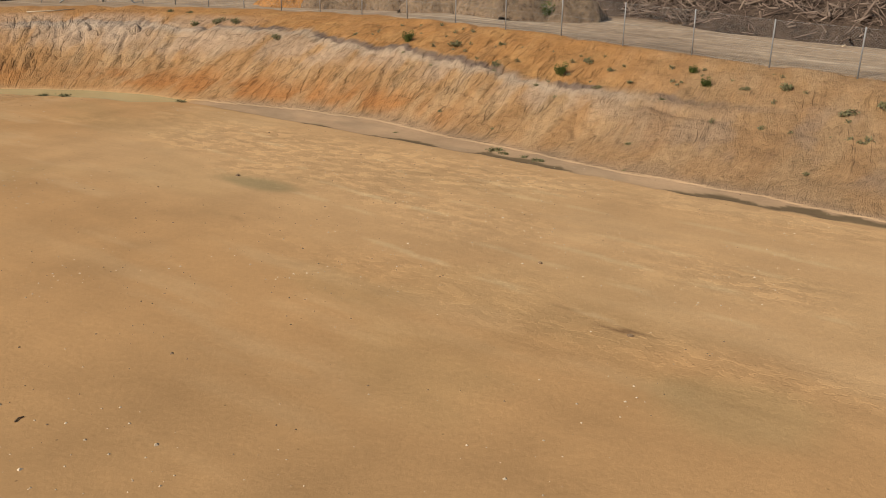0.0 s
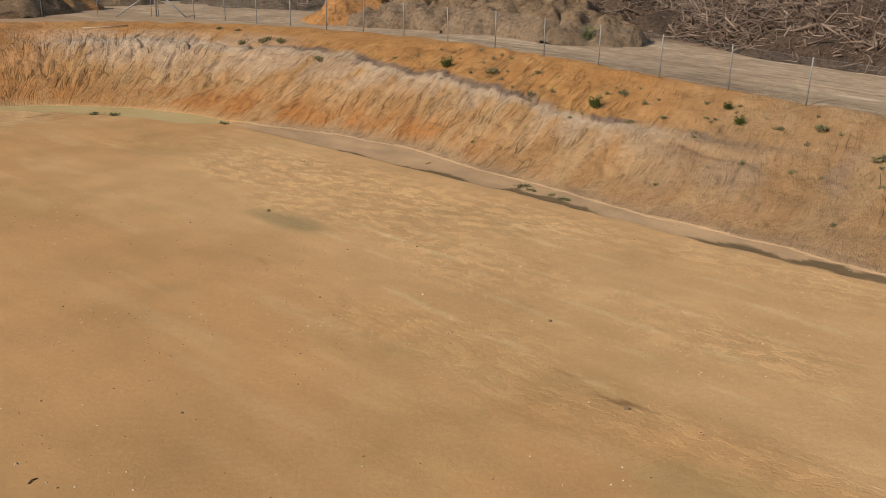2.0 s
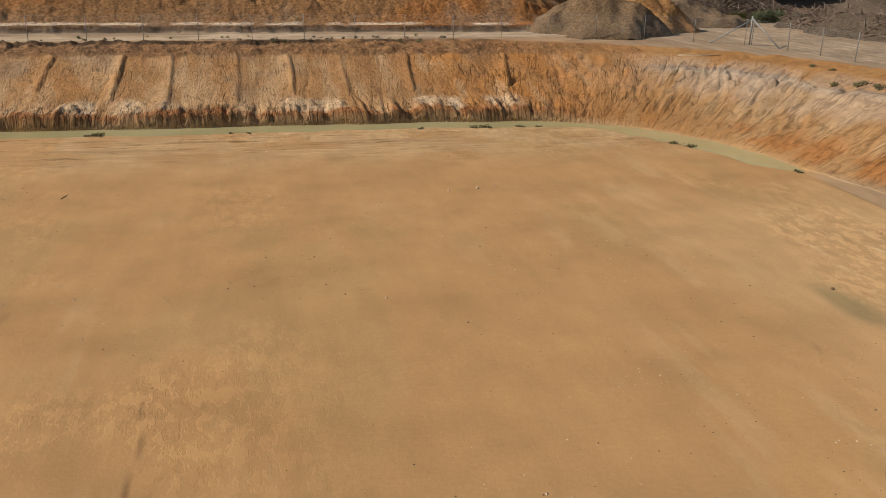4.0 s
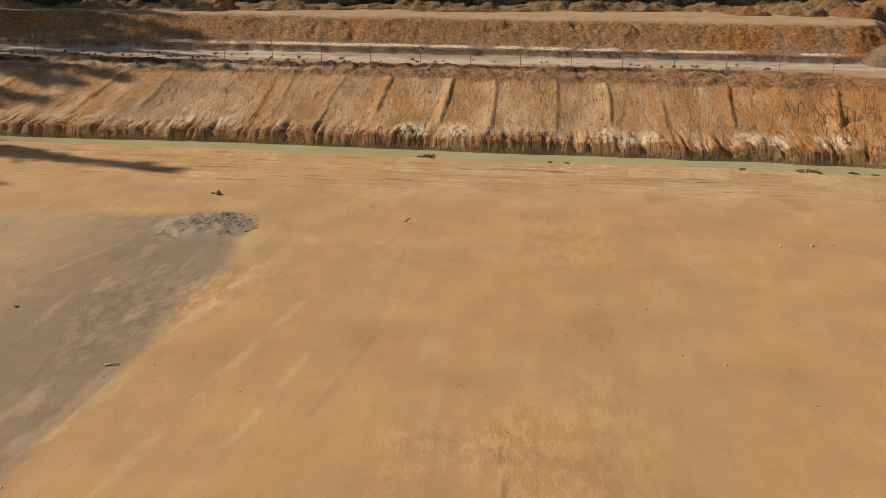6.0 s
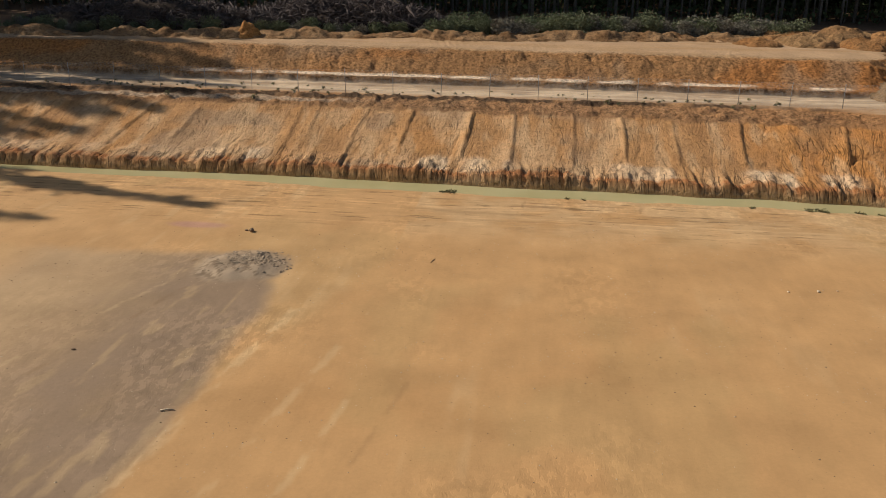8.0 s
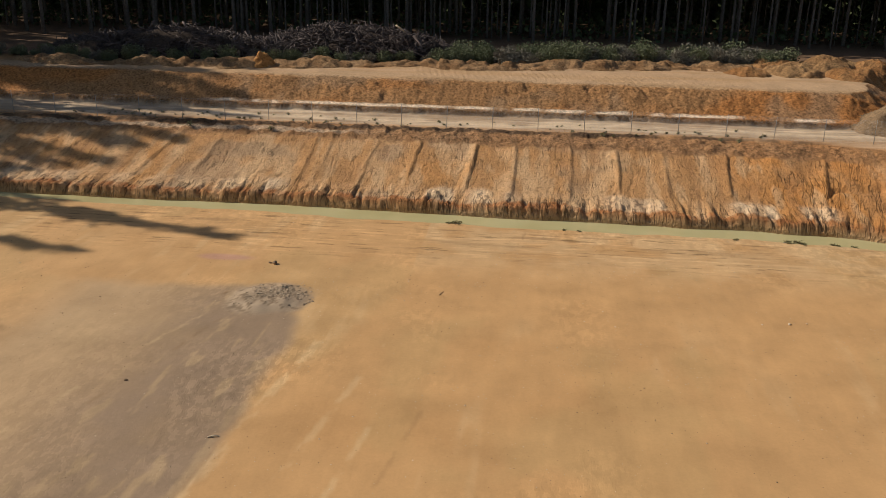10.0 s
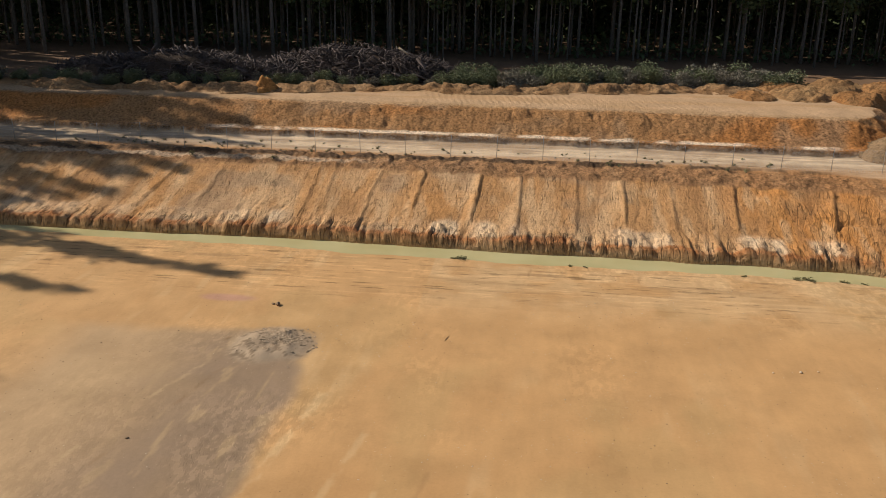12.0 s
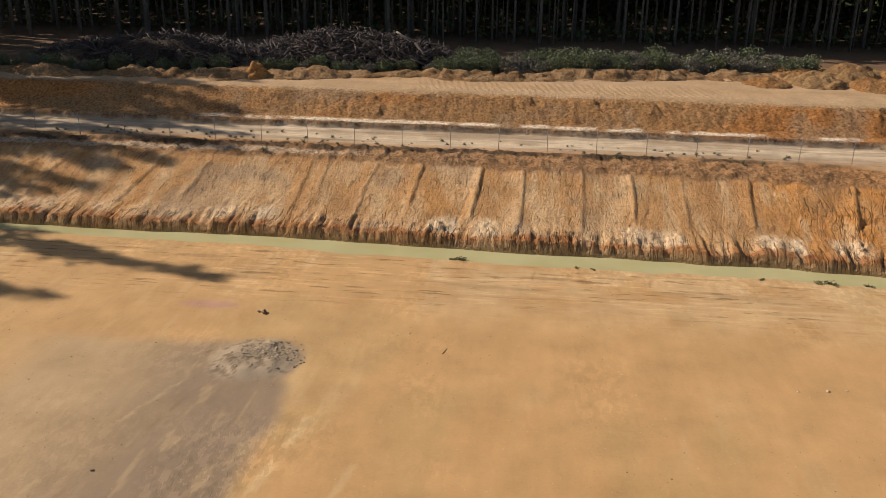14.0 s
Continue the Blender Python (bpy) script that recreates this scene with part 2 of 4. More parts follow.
def crust(x, y):
    """Where the floor's skin is broken into pale flakes."""
    side = 0.8 * smooth(10.5, 14.5, x + 1.5 * fbm(x * 0.2, y * 0.1, 310, 2)) * smooth(24, 21.5, x) * smooth(38, 30, y)
    west = 0.8 * smooth(3, -5, x) * (0.35 + 0.65 * smooth(-23, -16, x)) * smooth(8, 12, y) * (1 - smooth(34, 38, y))
    far = 0.55 * smooth(36, 41, y)
    d, outer, _ = banks(x, y)
    skin = np.clip(np.maximum(np.maximum(side, west), far), 0.06, 1) * smooth(-0.3, 0.25, fbm(x * 0.2, y * 0.12, 311, 3)) * (1 - smooth(-0.2, 0.1, d))
    return np.maximum(skin, 0.9 * (1 - outer) * smooth(0.0, 0.3, x - side_fence(y) - 0.1))


def soil(x, y):
    """Base colour of the earth: which soil lies where, with the berm riser's shade added."""
    d, far, along = banks(x, y)
    n1, n2, n3 = fbm(x * 0.12, y * 0.12, 21, 4), fbm(x * 0.6, y * 0.6, 22, 4), fbm(x * 2.2, y * 0.5, 23, 3)
    c = np.zeros(x.shape + (3,)) + np.array((0.455, 0.256, 0.107))
    c = mix(c, (0.41, 0.215, 0.083), 0.4 * smooth(0.0, 0.5, n1))
    c = mix(c, (0.37, 0.245, 0.105), 0.28 * smooth(0.12, 0.4, fbm(x * 0.25, y * 0.14, 24, 4)))
    pale = smooth(0.12, 0.5, fbm(x * 1.1, y * 0.22, 25, 4)) * smooth(0.0, 0.45, fbm(x * 0.15 + 4, y * 0.1, 26, 2) + 0.35 * smooth(8, 15, x))
    c = mix(c, (0.55, 0.36, 0.18), 0.35 * pale)
    c = mix(c, (0.54, 0.335, 0.16), 0.6 * smooth(10, 16, x + 2 * n1) * smooth(34, 26, y))
    worn = smooth(-10, -16, x + 0 * y) + smooth(36, 43, y)
    c = mix(c, (0.37, 0.215, 0.092), 0.55 * smooth(17, 9, y) * smooth(10, 4, x + 2 * n1))
    c = mix(c, (0.50, 0.335, 0.175), np.where(x < -10, 0.1, 0.55) * np.clip(worn, 0, 1) * smooth(-0.7, 0.3, n2))
    c = mix(c, (0.27, 0.16, 0.075), 0.5 * smooth(39, 43, y) * (1 - smooth(46.2, 47, y)) * smooth(0.25, 0.6, fbm(x * 0.25, y * 1.6, 27, 3)))
    # grey fill
    wob = 1.3 * fbm(x * 0.25, y * 0.25, 28, 4) + 0.4 * n2
    within = smooth(0.5, -0.5, x + 14.5 + 0.6 * wob) * smooth(0.8, -0.6, y - 34.0 + 0.7 * wob)
    inside = smooth(-1.5, 4.5, x + 22.2 + 1.2 * wob) * within
    c = mix(c, (0.37, 0.25, 0.14), 0.75 * within * smooth(-29.5, -25, x + wob))
    c = mix(c, (0.235, 0.158, 0.098), inside * (0.92 + 0.25 * n2))
    c = mix(c, (0.40, 0.27, 0.14), 0.45 * inside * smooth(0.25, 0.5, n3))
    pile = smooth(1.25, 0.8, np.hypot((x + 16.5) / 1.9, (y - 33.1) / 2.1) + 0.22 * fbm(x * 0.9, y * 0.9, 19, 3))
    c = mix(c, (0.33, 0.24, 0.155), pile * (0.8 + 0.4 * n2))
    c = mix(c, (0.13, 0.085, 0.05), 0.75 * pile * smooth(0.08, 0.03, np.abs(fbm(x * 1.1 + 0.6 * y, y * 0.5 - 0.3 * x, 20, 3))))
    c = mix(c, (0.42, 0.22, 0.16), 0.7 * smooth(1.3, 0.6, np.hypot((x + 20.6) / 1.5, (y - 38.7) / 0.5) + 0.2 * n2))
    c = mix(c, (0.25, 0.19, 0.09), 0.7 * smooth(1.5, 0.4, np.hypot((x - 16.1) / 0.5, (y - 19.3) / 1.5) + 0.4 * n2))
    c = mix(c, (0.35, 0.245, 0.108), 0.4 * smooth(1.2, 0.5, np.hypot((x - 11.2) / 1.1, (y - 3.1) / 1.3) + 0.4 * n2))
    # wheel lines and scrapes
    for x0, y0, x1, y1, wide, tone in LINES:
        lx, ly = x1 - x0, y1 - y0
        length = math.hypot(lx, ly)
        t = ((x - x0) * lx + (y - y0) * ly) / length
        e = ((x - x0) * ly - (y - y0) * lx) / length
        near = (np.abs(e) < wide + 0.3) & (t > -0.6) & (t < length + 0.6)
        if not near.any():
            continue
        t, e = t[near], e[near]
        e = e + 0.25 * fbm(t * 0.15, t * 0 + x0, 300, 3)
        on = smooth(0.8 * wide, 0.4 * wide, np.abs(e)) * smooth(-0.5, 0.5, t) * smooth(length + 0.5, length - 0.5, t) * (1.0 if tone < -0.8 else smooth(-0.05, 0.25, fbm(t * 0.8 + x0, e * 3.0, 301, 4)))
        c[near] = mix(c[near], (0.60, 0.42, 0.22) if tone > 0 else (0.20, 0.11, 0.05), abs(tone) * on)
    # silt along the side bank
    silt = smooth(-0.08, 0.08, x - floor_edge(y) - 0.18 * fbm(y * 0.8, y * 0, 15, 3)) * smooth(1.4, 0.9, d) * (1 - smooth(32, 35, y))
    silt_tone = mix(np.zeros(c.shape) + np.array((0.405, 0.262, 0.148)), (0.335, 0.225, 0.13), smooth(-0.1, 0.4, fbm(x * 1.3, y * 0.5, 30, 3)))
    c = mix(c, (0.405, 0.262, 0.148), silt * 0.9)
    c = mix(c, (0.335, 0.225, 0.13), silt * 0.6 * smooth(-0.1, 0.4, fbm(x * 1.3, y * 0.5, 30, 3)))
    # dark strip just outside the floor's edge, in separate stretches
    brink_spans = np.interp(y, [-60, 8.6, 9.6, 12.4, 13.2, 16.4, 17.0, 18.0, 18.8, 21.4, 22.2, 23.4, 24.0, 25.4, 26], [1, 1, 0, 0, 1, 1, 0, 0, 0.9, 0.9, 0, 0, 0.7, 0.7, 0])
    brink = x - floor_edge(y) - 0.18 * fbm(y * 0.8, y * 0, 15, 3)
    reach = np.interp(y, [0, 9, 12, 30], [0.6, 0.5, 0.45, 0.5]) * brink_spans * (0.75 + 0.6 * fbm(y * 0.9, y * 0, 29, 3))
    brink_dark = smooth(-0.04, 0.04, brink) * smooth(reach + 0.05, reach - 0.05, brink + 0.1 * fbm(x * 3.0, y * 2.0, 9, 3)) * smooth(0.02, 0.2, brink_spans)
    c = mix(c, (0.13, 0.088, 0.045), 0.92 * brink_dark)
    # side bank
    t = d / (side_fence(y) - side_toe(y))
    bank = smooth(0.0, 0.5, d)
    lane = fbm(along * 1.1 - 0.13 * d, d * 0.32, 31, 4)          # streaks down the fall
    wave = 0.035 * fbm(along * 0.35, d * 0.0, 48, 3) + 0.05 * lane
    seam_at = np.interp(y, [4, 12, 17, 24, 28, 32, 45], [0.60, 0.61, 0.555, 0.54, 0.54, 0.63, 0.64])
    north = smooth(8, 17, y)
    s = np.zeros(c.shape) + np.array((0.49, 0.285, 0.128))
    s = mix(s, (0.42, 0.222, 0.088), 0.5 * smooth(-0.05, -0.35, lane))
    s = mix(s, (0.57, 0.375, 0.195), 0.5 * smooth(0.05, 0.35, lane))
    s = mix(s, (0.47, 0.20, 0.062), 0.85 * smooth(0.30, 0.12, t + wave) * smooth(0.02, 0.09, t) * smooth(17, 24, y) * smooth(-0.35, 0.15, fbm(along * 0.8, d * 0.3, 32, 3)))
    s = mix(s, (0.56, 0.41, 0.28), 0.6 * smooth(0.30, 0.44, t + wave) * smooth(seam_at + 0.04, seam_at - 0.03, t + wave) * north * smooth(-0.45, 0.15, fbm(along * 1.1, d * 0.3, 34, 3)))
    s = mix(s, (0.54, 0.41, 0.28), 0.8 * smooth(seam_at - 0.09, seam_at - 0.03, t + wave) * smooth(seam_at + 0.02, seam_at - 0.02, t + wave) * north)
    above = smooth(seam_at + 0.01, seam_at + 0.06, t + wave) * smooth(9, 18, y)
    s = mix(s, (0.49, 0.235, 0.075), 0.75 * above)
    s = mix(s, (0.60, 0.34, 0.13), 0.45 * above * smooth(0.1, 0.4, fbm(along * 0.8, d * 0.5, 49, 3)))
    band = smooth(0.035, 0.012, np.abs(t + wave - seam_at - 0.01)) * smooth(-0.3, 0.15, fbm(along * 0.35, d * 0.2, 33, 3) + 0.15)
    s = mix(s, (0.20, 0.145, 0.115), 0.85 * band * smooth(6, 13, y))
    s = mix(s, (0.34, 0.25, 0.19), 0.55 * smooth(15, 8, y) * smooth(0.05, 0.3, fbm(along * 0.5 + 9, d * 0.22, 49, 4)) * smooth(0.1, 0.25, t) * smooth(0.75, 0.6, t))
    s = mix(s, (0.52, 0.28, 0.095), 0.45 * smooth(14, 7, y) * smooth(0.0, 0.3, fbm(along * 0.4 + 3, d * 0.4, 59, 3)))
    s = mix(s, (0.60, 0.46, 0.33), 0.5 * smooth(36, 41, y) * smooth(0.42, 0.6, t + 0.12 * n2) * smooth(0.86, 0.72, t) * smooth(-0.3, 0.2, fbm(along * 0.9, d * 0.3, 34, 3) + 0.2))
    s = mix(s, (0.42, 0.205, 0.07), 0.6 * smooth(36, 42, y) * smooth(26, 23.5, x))
    spill = smooth(1.1, 0.2, d + 0.5 * fbm(along * 1.2, d * 0.5, 55, 3)) * (1 - smooth(30, 33, y))
    s = s * (1 - 0.85 * spill[..., None]) + 0.85 * spill[..., None] * silt_tone
    s = mix(s, (0.40, 0.255, 0.14), 0.35 * smooth(18, 8, y))
    s = s * np.interp(y, [6, 14, 25], [0.84, 0.93, 0.93])[..., None]
    # far bank
    f = np.zeros(c.shape) + np.array((0.43, 0.238, 0.102))
    f = mix(f, (0.52, 0.325, 0.165), smooth(0.0, 0.5, fbm(x * 0.7, d * 0.18, 35, 4)))
    f = mix(f, (0.34, 0.24, 0.15), 0.6 * smooth(0.2, 0.5, fbm(x * 0.22 + 8, d * 0.3, 36, 3)) * smooth(5, -3, x))
    f = mix(f, (0.49, 0.215, 0.06), 0.92 * smooth(6, 14, x + 5 * n1) * smooth(-0.4, 0.4, fbm(x * 0.4, d * 0.3, 37, 3) + 0.35 * smooth(8, 18, x)))
    f = mix(f, (0.49, 0.24, 0.08), 0.5 * smooth(0.1, 0.5, fbm(x * 0.35 + 3, d * 0.2, 38, 3)))
    f = mix(f, (0.66, 0.50, 0.33), 0.9 * smooth(0.55, 0.9, d + 0.3 * n2) * smooth(3.2, 2.3, d + 0.5 * fbm(x * 0.8, d * 0.5, 56, 3)) * crumbled(x) * (1 - smooth(16, 19, x)))
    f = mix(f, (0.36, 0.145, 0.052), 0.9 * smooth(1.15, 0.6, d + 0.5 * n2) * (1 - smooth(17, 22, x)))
    f = mix(f, (0.56, 0.42, 0.28), 0.75 * smooth(23.5, 26.5, x) * smooth(0.35, 0.55, d / 9 + 0.1 * n2) * smooth(-0.2, 0.35, fbm(along * 0.7, d * 0.4, 34, 3) + 0.25))
    patch = fbm(x * 1.1, d * 0.28, 50, 4)
    f = mix(f, (0.57, 0.385, 0.215), 0.5 * smooth(0.1, 0.35, patch))
    f = mix(f, (0.33, 0.18, 0.085), 0.4 * smooth(-0.12, -0.38, patch))
    f = mix(f, (0.30, 0.165, 0.08), 0.8 * smooth(8.3, 8.8, d + 0.35 * n2 + 0.3 * fbm(x * 1.5, d, 54, 2)) * smooth(12.2, 11.4, d))
    # near-black strip along the fence foot, with a paler strip in front
    foot_strip = smooth(-0.5, -0.3, y - fence_foot(x)) * smooth(0.3, 0.05, y - fence_foot(x) + 0.15 * n2) * smooth(20, 16, x)
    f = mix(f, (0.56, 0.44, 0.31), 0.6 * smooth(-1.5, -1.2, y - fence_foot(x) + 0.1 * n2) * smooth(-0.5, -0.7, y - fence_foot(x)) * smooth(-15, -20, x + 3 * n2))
    f = mix(f, (0.085, 0.058, 0.038), 0.85 * foot_strip * smooth(-0.5, 0.0, fbm(x * 0.8, y * 0, 65, 2) + 0.25 * smooth(-10, -20, x)))
    f = f * 1.1
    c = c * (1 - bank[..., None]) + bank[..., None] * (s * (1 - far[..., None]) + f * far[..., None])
    # both banks' colours scaled down over their whole height, the far bank's less
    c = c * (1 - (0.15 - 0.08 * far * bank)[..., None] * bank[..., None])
    # tracks behind the fences
    out = smooth(11.6, 12.4, d) * far + smooth(1.0, 1.06, t + 0.01 * n2) * (1 - far)
    road = np.zeros(c.shape) + np.array((0.39, 0.285, 0.185))
    lanes = smooth(-0.1, 0.3, fbm(x * 0.12, y * 1.6, 39, 3)) * far + smooth(0.1, 0.5, fbm(x * 1.6, y * 0.12, 40, 3)) * (1 - far)
    road = mix(road, (0.54, 0.43, 0.30), 0.8 * lanes * (0.75 + 0.25 * far))
    road = mix(road, (0.64, 0.50, 0.34), 0.55 * far * smooth(62.0, 63.2, y) * smooth(-0.4, 0.2, n2 + n1))
    ruts = smooth(0.05, 0.35, fbm(x * 0.1 + 5, y * 2.2, 46, 3)) * far + smooth(0.05, 0.35, fbm(x * 2.4, y * 0.09, 47, 3)) * (1 - far)
    road = mix(road, (0.25, 0.175, 0.105), 0.5 * ruts)
    road = mix(road, (0.26, 0.18, 0.115), 0.6 * smooth(0.15, 0.5, n1 + 0.4 * n2))
    road = mix(road, (0.40, 0.22, 0.10), 0.6 * smooth(62.3, 61.2, y) * far)
    c = c * (1 - out[..., None]) + road * out[..., None]
    b = berm(x, y)
    e = np.zeros(c.shape) + np.array((0.31, 0.168, 0.072))
    e = mix(e, (0.35, 0.155, 0.05), smooth(0.0, 0.5, fbm(x * 0.13, y * 0.3, 44, 3) + 0.35 * smooth(6, 14, x) + 0.35 * smooth(-24, -30, x)))
    e = mix(e, (0.27, 0.18, 0.105), 0.6 * smooth(0.1, 0.5, fbm(x * 0.3, y * 0.3, 45, 3)))
    # low riser under the pale ledge, its shade painted into the soil colour
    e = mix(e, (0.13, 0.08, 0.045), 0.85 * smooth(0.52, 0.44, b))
    e = mix(e, (0.70, 0.57, 0.42), 0.9 * smooth(0.51, 0.54, b) * smooth(0.69, 0.62, b + 0.06 * n2) * smooth(-0.2, 0.15, fbm(x * 0.45, y * 0.3, 43, 4) + 0.25 * smooth(8, -8, x)) * smooth(-33, -30, x))
    bench = smooth(2.32, 2.44, b)
    e = e * 1.22
    e = mix(e, (0.43, 0.292, 0.172), bench)
    e = mix(e, (0.40, 0.255, 0.13), 0.6 * bench * smooth(-0.05, 0.3, fbm(x * 0.1, y * 0.9, 57, 3)))
    e = mix(e, (0.34, 0.185, 0.08), bench * smooth(-2.5, 0.0, y - scrub_front(x) + n2))
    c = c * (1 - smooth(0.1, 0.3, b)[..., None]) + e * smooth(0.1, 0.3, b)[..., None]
    litter = smooth(0.8, 2.6, y - scrub_front(x) + n2) * smooth(3.0, 4.0, y - 66) * smooth(30, 24, x - 0.4 * (y - 68)) + smooth(45, 49, x) * smooth(70, 66, y) + smooth(60, 66, x) + smooth(88, 92, y)
    c = mix(c, (0.16, 0.10, 0.06), np.clip(litter, 0, 1))
    c = c * (1 + (np.array((0.985, 0.925, 0.87)) - 1) * (smooth(0.0, 0.4, d) * (0.4 + 0.6 * far))[..., None])
    return np.clip(c * (1 + 0.10 * n2[..., None]), 0, 1)


# ---- materials ----
def nodes_of(name, rough=0.9, spec=0.2):
    m = bpy.data.materials.new(name)
    m.use_nodes = True
    b = m.node_tree.nodes["Principled BSDF"]
    b.inputs["Roughness"].default_value = rough
    b.inputs["Specular IOR Level"].default_value = spec
    return m, m.node_tree, b


def node(tree, kind, **values):
    n = tree.nodes.new(kind)
    for key, value in values.items():
        n.inputs[key.replace("_", " ")].default_value = value
    return n


def ramp(tree, source, stops):
    n = tree.nodes.new("ShaderNodeValToRGB")
    while len(n.color_ramp.elements) < len(stops):
        n.color_ramp.elements.new(0.5)
    for e, (at, colour) in zip(n.color_ramp.elements, stops):
        e.position = at
        e.color = (*colour, 1) if isinstance(colour, tuple) else (colour, colour, colour, 1)
    tree.links.new(source, n.inputs[0])
    return n.outputs[0]


def times(tree, a, b, factor=1.0):
    n = tree.nodes.new("ShaderNodeMix")
    n.data_type, n.blend_type = "RGBA", "MULTIPLY"
    n.inputs[0].default_value = factor
    tree.links.new(a, n.inputs[6])
    tree.links.new(b, n.inputs[7])
    return n.outputs[2]


def earth_material():
    m, tree, b = nodes_of("earth", 0.95, 0.12)
    soil_colour = tree.nodes.new("ShaderNodeAttribute")
    soil_colour.attribute_name = "soil"
    flow = tree.nodes.new("ShaderNodeAttribute")
    flow.attribute_name = "flow"
    split = tree.nodes.new("ShaderNodeSeparateXYZ")
    tree.links.new(flow.outputs["Vector"], split.inputs[0])
    where = tree.nodes.new("ShaderNodeTexCoord").outputs["Object"]

    def noise_on(source, stretch, scale, detail=6.0, roughness=0.65):
        across = tree.nodes.new("ShaderNodeMapping")
        across.inputs["Scale"].default_value = stretch
        tree.links.new(source, across.inputs[0])
        n = node(tree, "ShaderNodeTexNoise", Scale=scale, Detail=detail, Roughness=roughness)
        tree.links.new(across.outputs[0], n.inputs["Vector"])
        return n.outputs["Fac"]

    streak = noise_on(where, (1.0, 0.25, 1.0), 1.6)
    patch = noise_on(where, (1, 1, 1), 0.35, 5.0, 0.6)
    grain = noise_on(where, (1, 1, 1), 7.0, 8.0, 0.72)
    rill = noise_on(flow.outputs["Vector"], (1.0, 0.22, 0.0), 3.6, 5.0, 0.6)
    vein = noise_on(flow.outputs["Vector"], (1.0, 0.13, 0.0), 1.8, 3.0, 0.5)
    worn = noise_on(flow.outputs["Vector"], (1.0, 0.5, 0.0), 0.8, 3.0, 0.6)
    seam = tree.nodes.new("ShaderNodeAttribute")
    seam.attribute_name = "seam"
    clods = noise_on(where, (1.0, 1.0, 1.0), 3.4, 7.0, 0.68)
    crumb = tree.nodes.new("ShaderNodeAttribute")
    crumb.attribute_name = "crumb"
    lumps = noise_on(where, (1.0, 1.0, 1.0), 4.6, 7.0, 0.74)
    fine_rill = noise_on(flow.outputs["Vector"], (1.0, 0.16, 0.0), 5.2, 3.0, 0.55)
    speck = node(tree, "ShaderNodeTexVoronoi", Scale=1.7, Randomness=1.0)
    tree.links.new(where, speck.inputs["Vector"])
    c = times(tree, soil_colour.outputs["Color"], ramp(tree, streak, [(0.3, 0.95), (0.5, 1.0), (0.72, 1.05)]))
    c = times(tree, c, ramp(tree, patch, [(0.3, 0.90), (0.5, 1.0), (0.7, 1.07)]))
    c = times(tree, c, ramp(tree, grain, [(0.33, 0.95), (0.5, 1.0), (0.67, 1.04)]))
    c = times(tree, c, ramp(tree, speck.outputs["Distance"], [(0.02, 0.4), (0.045, 1.0)]), 0.7)
    flakes = noise_on(where, (1.0, 0.5, 1.0), 2.6, 4.0, 0.6)
    flaked = tree.nodes.new("ShaderNodeMix")
    flaked.data_type, flaked.blend_type = "RGBA", "MULTIPLY"
    skin = tree.nodes.new("ShaderNodeAttribute")
    skin.attribute_name = "crust"
    tree.links.new(skin.outputs["Fac"], flaked.inputs[0])
    tree.links.new(c, flaked.inputs[6])
    tree.links.new(ramp(tree, flakes, [(0.37, 0.88), (0.42, 0.98), (0.515, 1.0), (0.535, 1.24)]), flaked.inputs[7])
    scrape = noise_on(where, (0.22, 1.5, 1.0), 1.7, 6.0, 0.62)
    tracked = tree.nodes.new("ShaderNodeAttribute")
    tracked.attribute_name = "tracked"
    driven = tree.nodes.new("ShaderNodeMix")
    driven.data_type, driven.blend_type = "RGBA", "MULTIPLY"
    tree.links.new(tracked.outputs["Fac"], driven.inputs[0])
    tree.links.new(flaked.outputs[2], driven.inputs[6])
    tree.links.new(ramp(tree, scrape, [(0.37, 0.55), (0.41, 0.97), (0.56, 1.0), (0.60, 1.16)]), driven.inputs[7])
    c = driven.outputs[2]
    # narrow wash-outs down the fall of the bank, in places only, their shade as colour
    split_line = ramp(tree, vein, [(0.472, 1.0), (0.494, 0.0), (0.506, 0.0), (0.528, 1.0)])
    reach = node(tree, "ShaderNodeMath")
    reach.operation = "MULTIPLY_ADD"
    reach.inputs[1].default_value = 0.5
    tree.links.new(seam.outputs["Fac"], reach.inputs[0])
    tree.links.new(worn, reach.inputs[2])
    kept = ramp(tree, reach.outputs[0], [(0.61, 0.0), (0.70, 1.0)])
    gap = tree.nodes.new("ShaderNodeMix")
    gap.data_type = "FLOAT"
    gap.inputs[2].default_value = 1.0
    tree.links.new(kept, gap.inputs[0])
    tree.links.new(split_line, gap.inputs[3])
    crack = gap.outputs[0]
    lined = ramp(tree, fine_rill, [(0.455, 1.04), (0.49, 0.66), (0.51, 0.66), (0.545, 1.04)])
    # crevice shade of rills, clod gaps and cracks, put into the bank's colour
    crack_shade = times(tree, ramp(tree, rill, [(0.36, 0.72), (0.43, 0.98), (0.57, 1.02), (0.66, 1.10)]), ramp(tree, clods, [(0.37, 0.60), (0.43, 0.95), (0.56, 1.03), (0.63, 1.14)]))
    crack_shade = times(tree, crack_shade, lined, 0.3)
    crack_shade = times(tree, crack_shade, ramp(tree, crack, [(0.0, 0.5), (1.0, 1.0)]))
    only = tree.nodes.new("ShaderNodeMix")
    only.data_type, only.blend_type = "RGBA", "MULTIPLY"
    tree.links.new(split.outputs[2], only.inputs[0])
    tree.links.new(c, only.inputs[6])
    tree.links.new(crack_shade, only.inputs[7])
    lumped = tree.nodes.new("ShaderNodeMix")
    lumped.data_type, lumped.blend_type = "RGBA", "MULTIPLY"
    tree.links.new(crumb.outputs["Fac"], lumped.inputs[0])
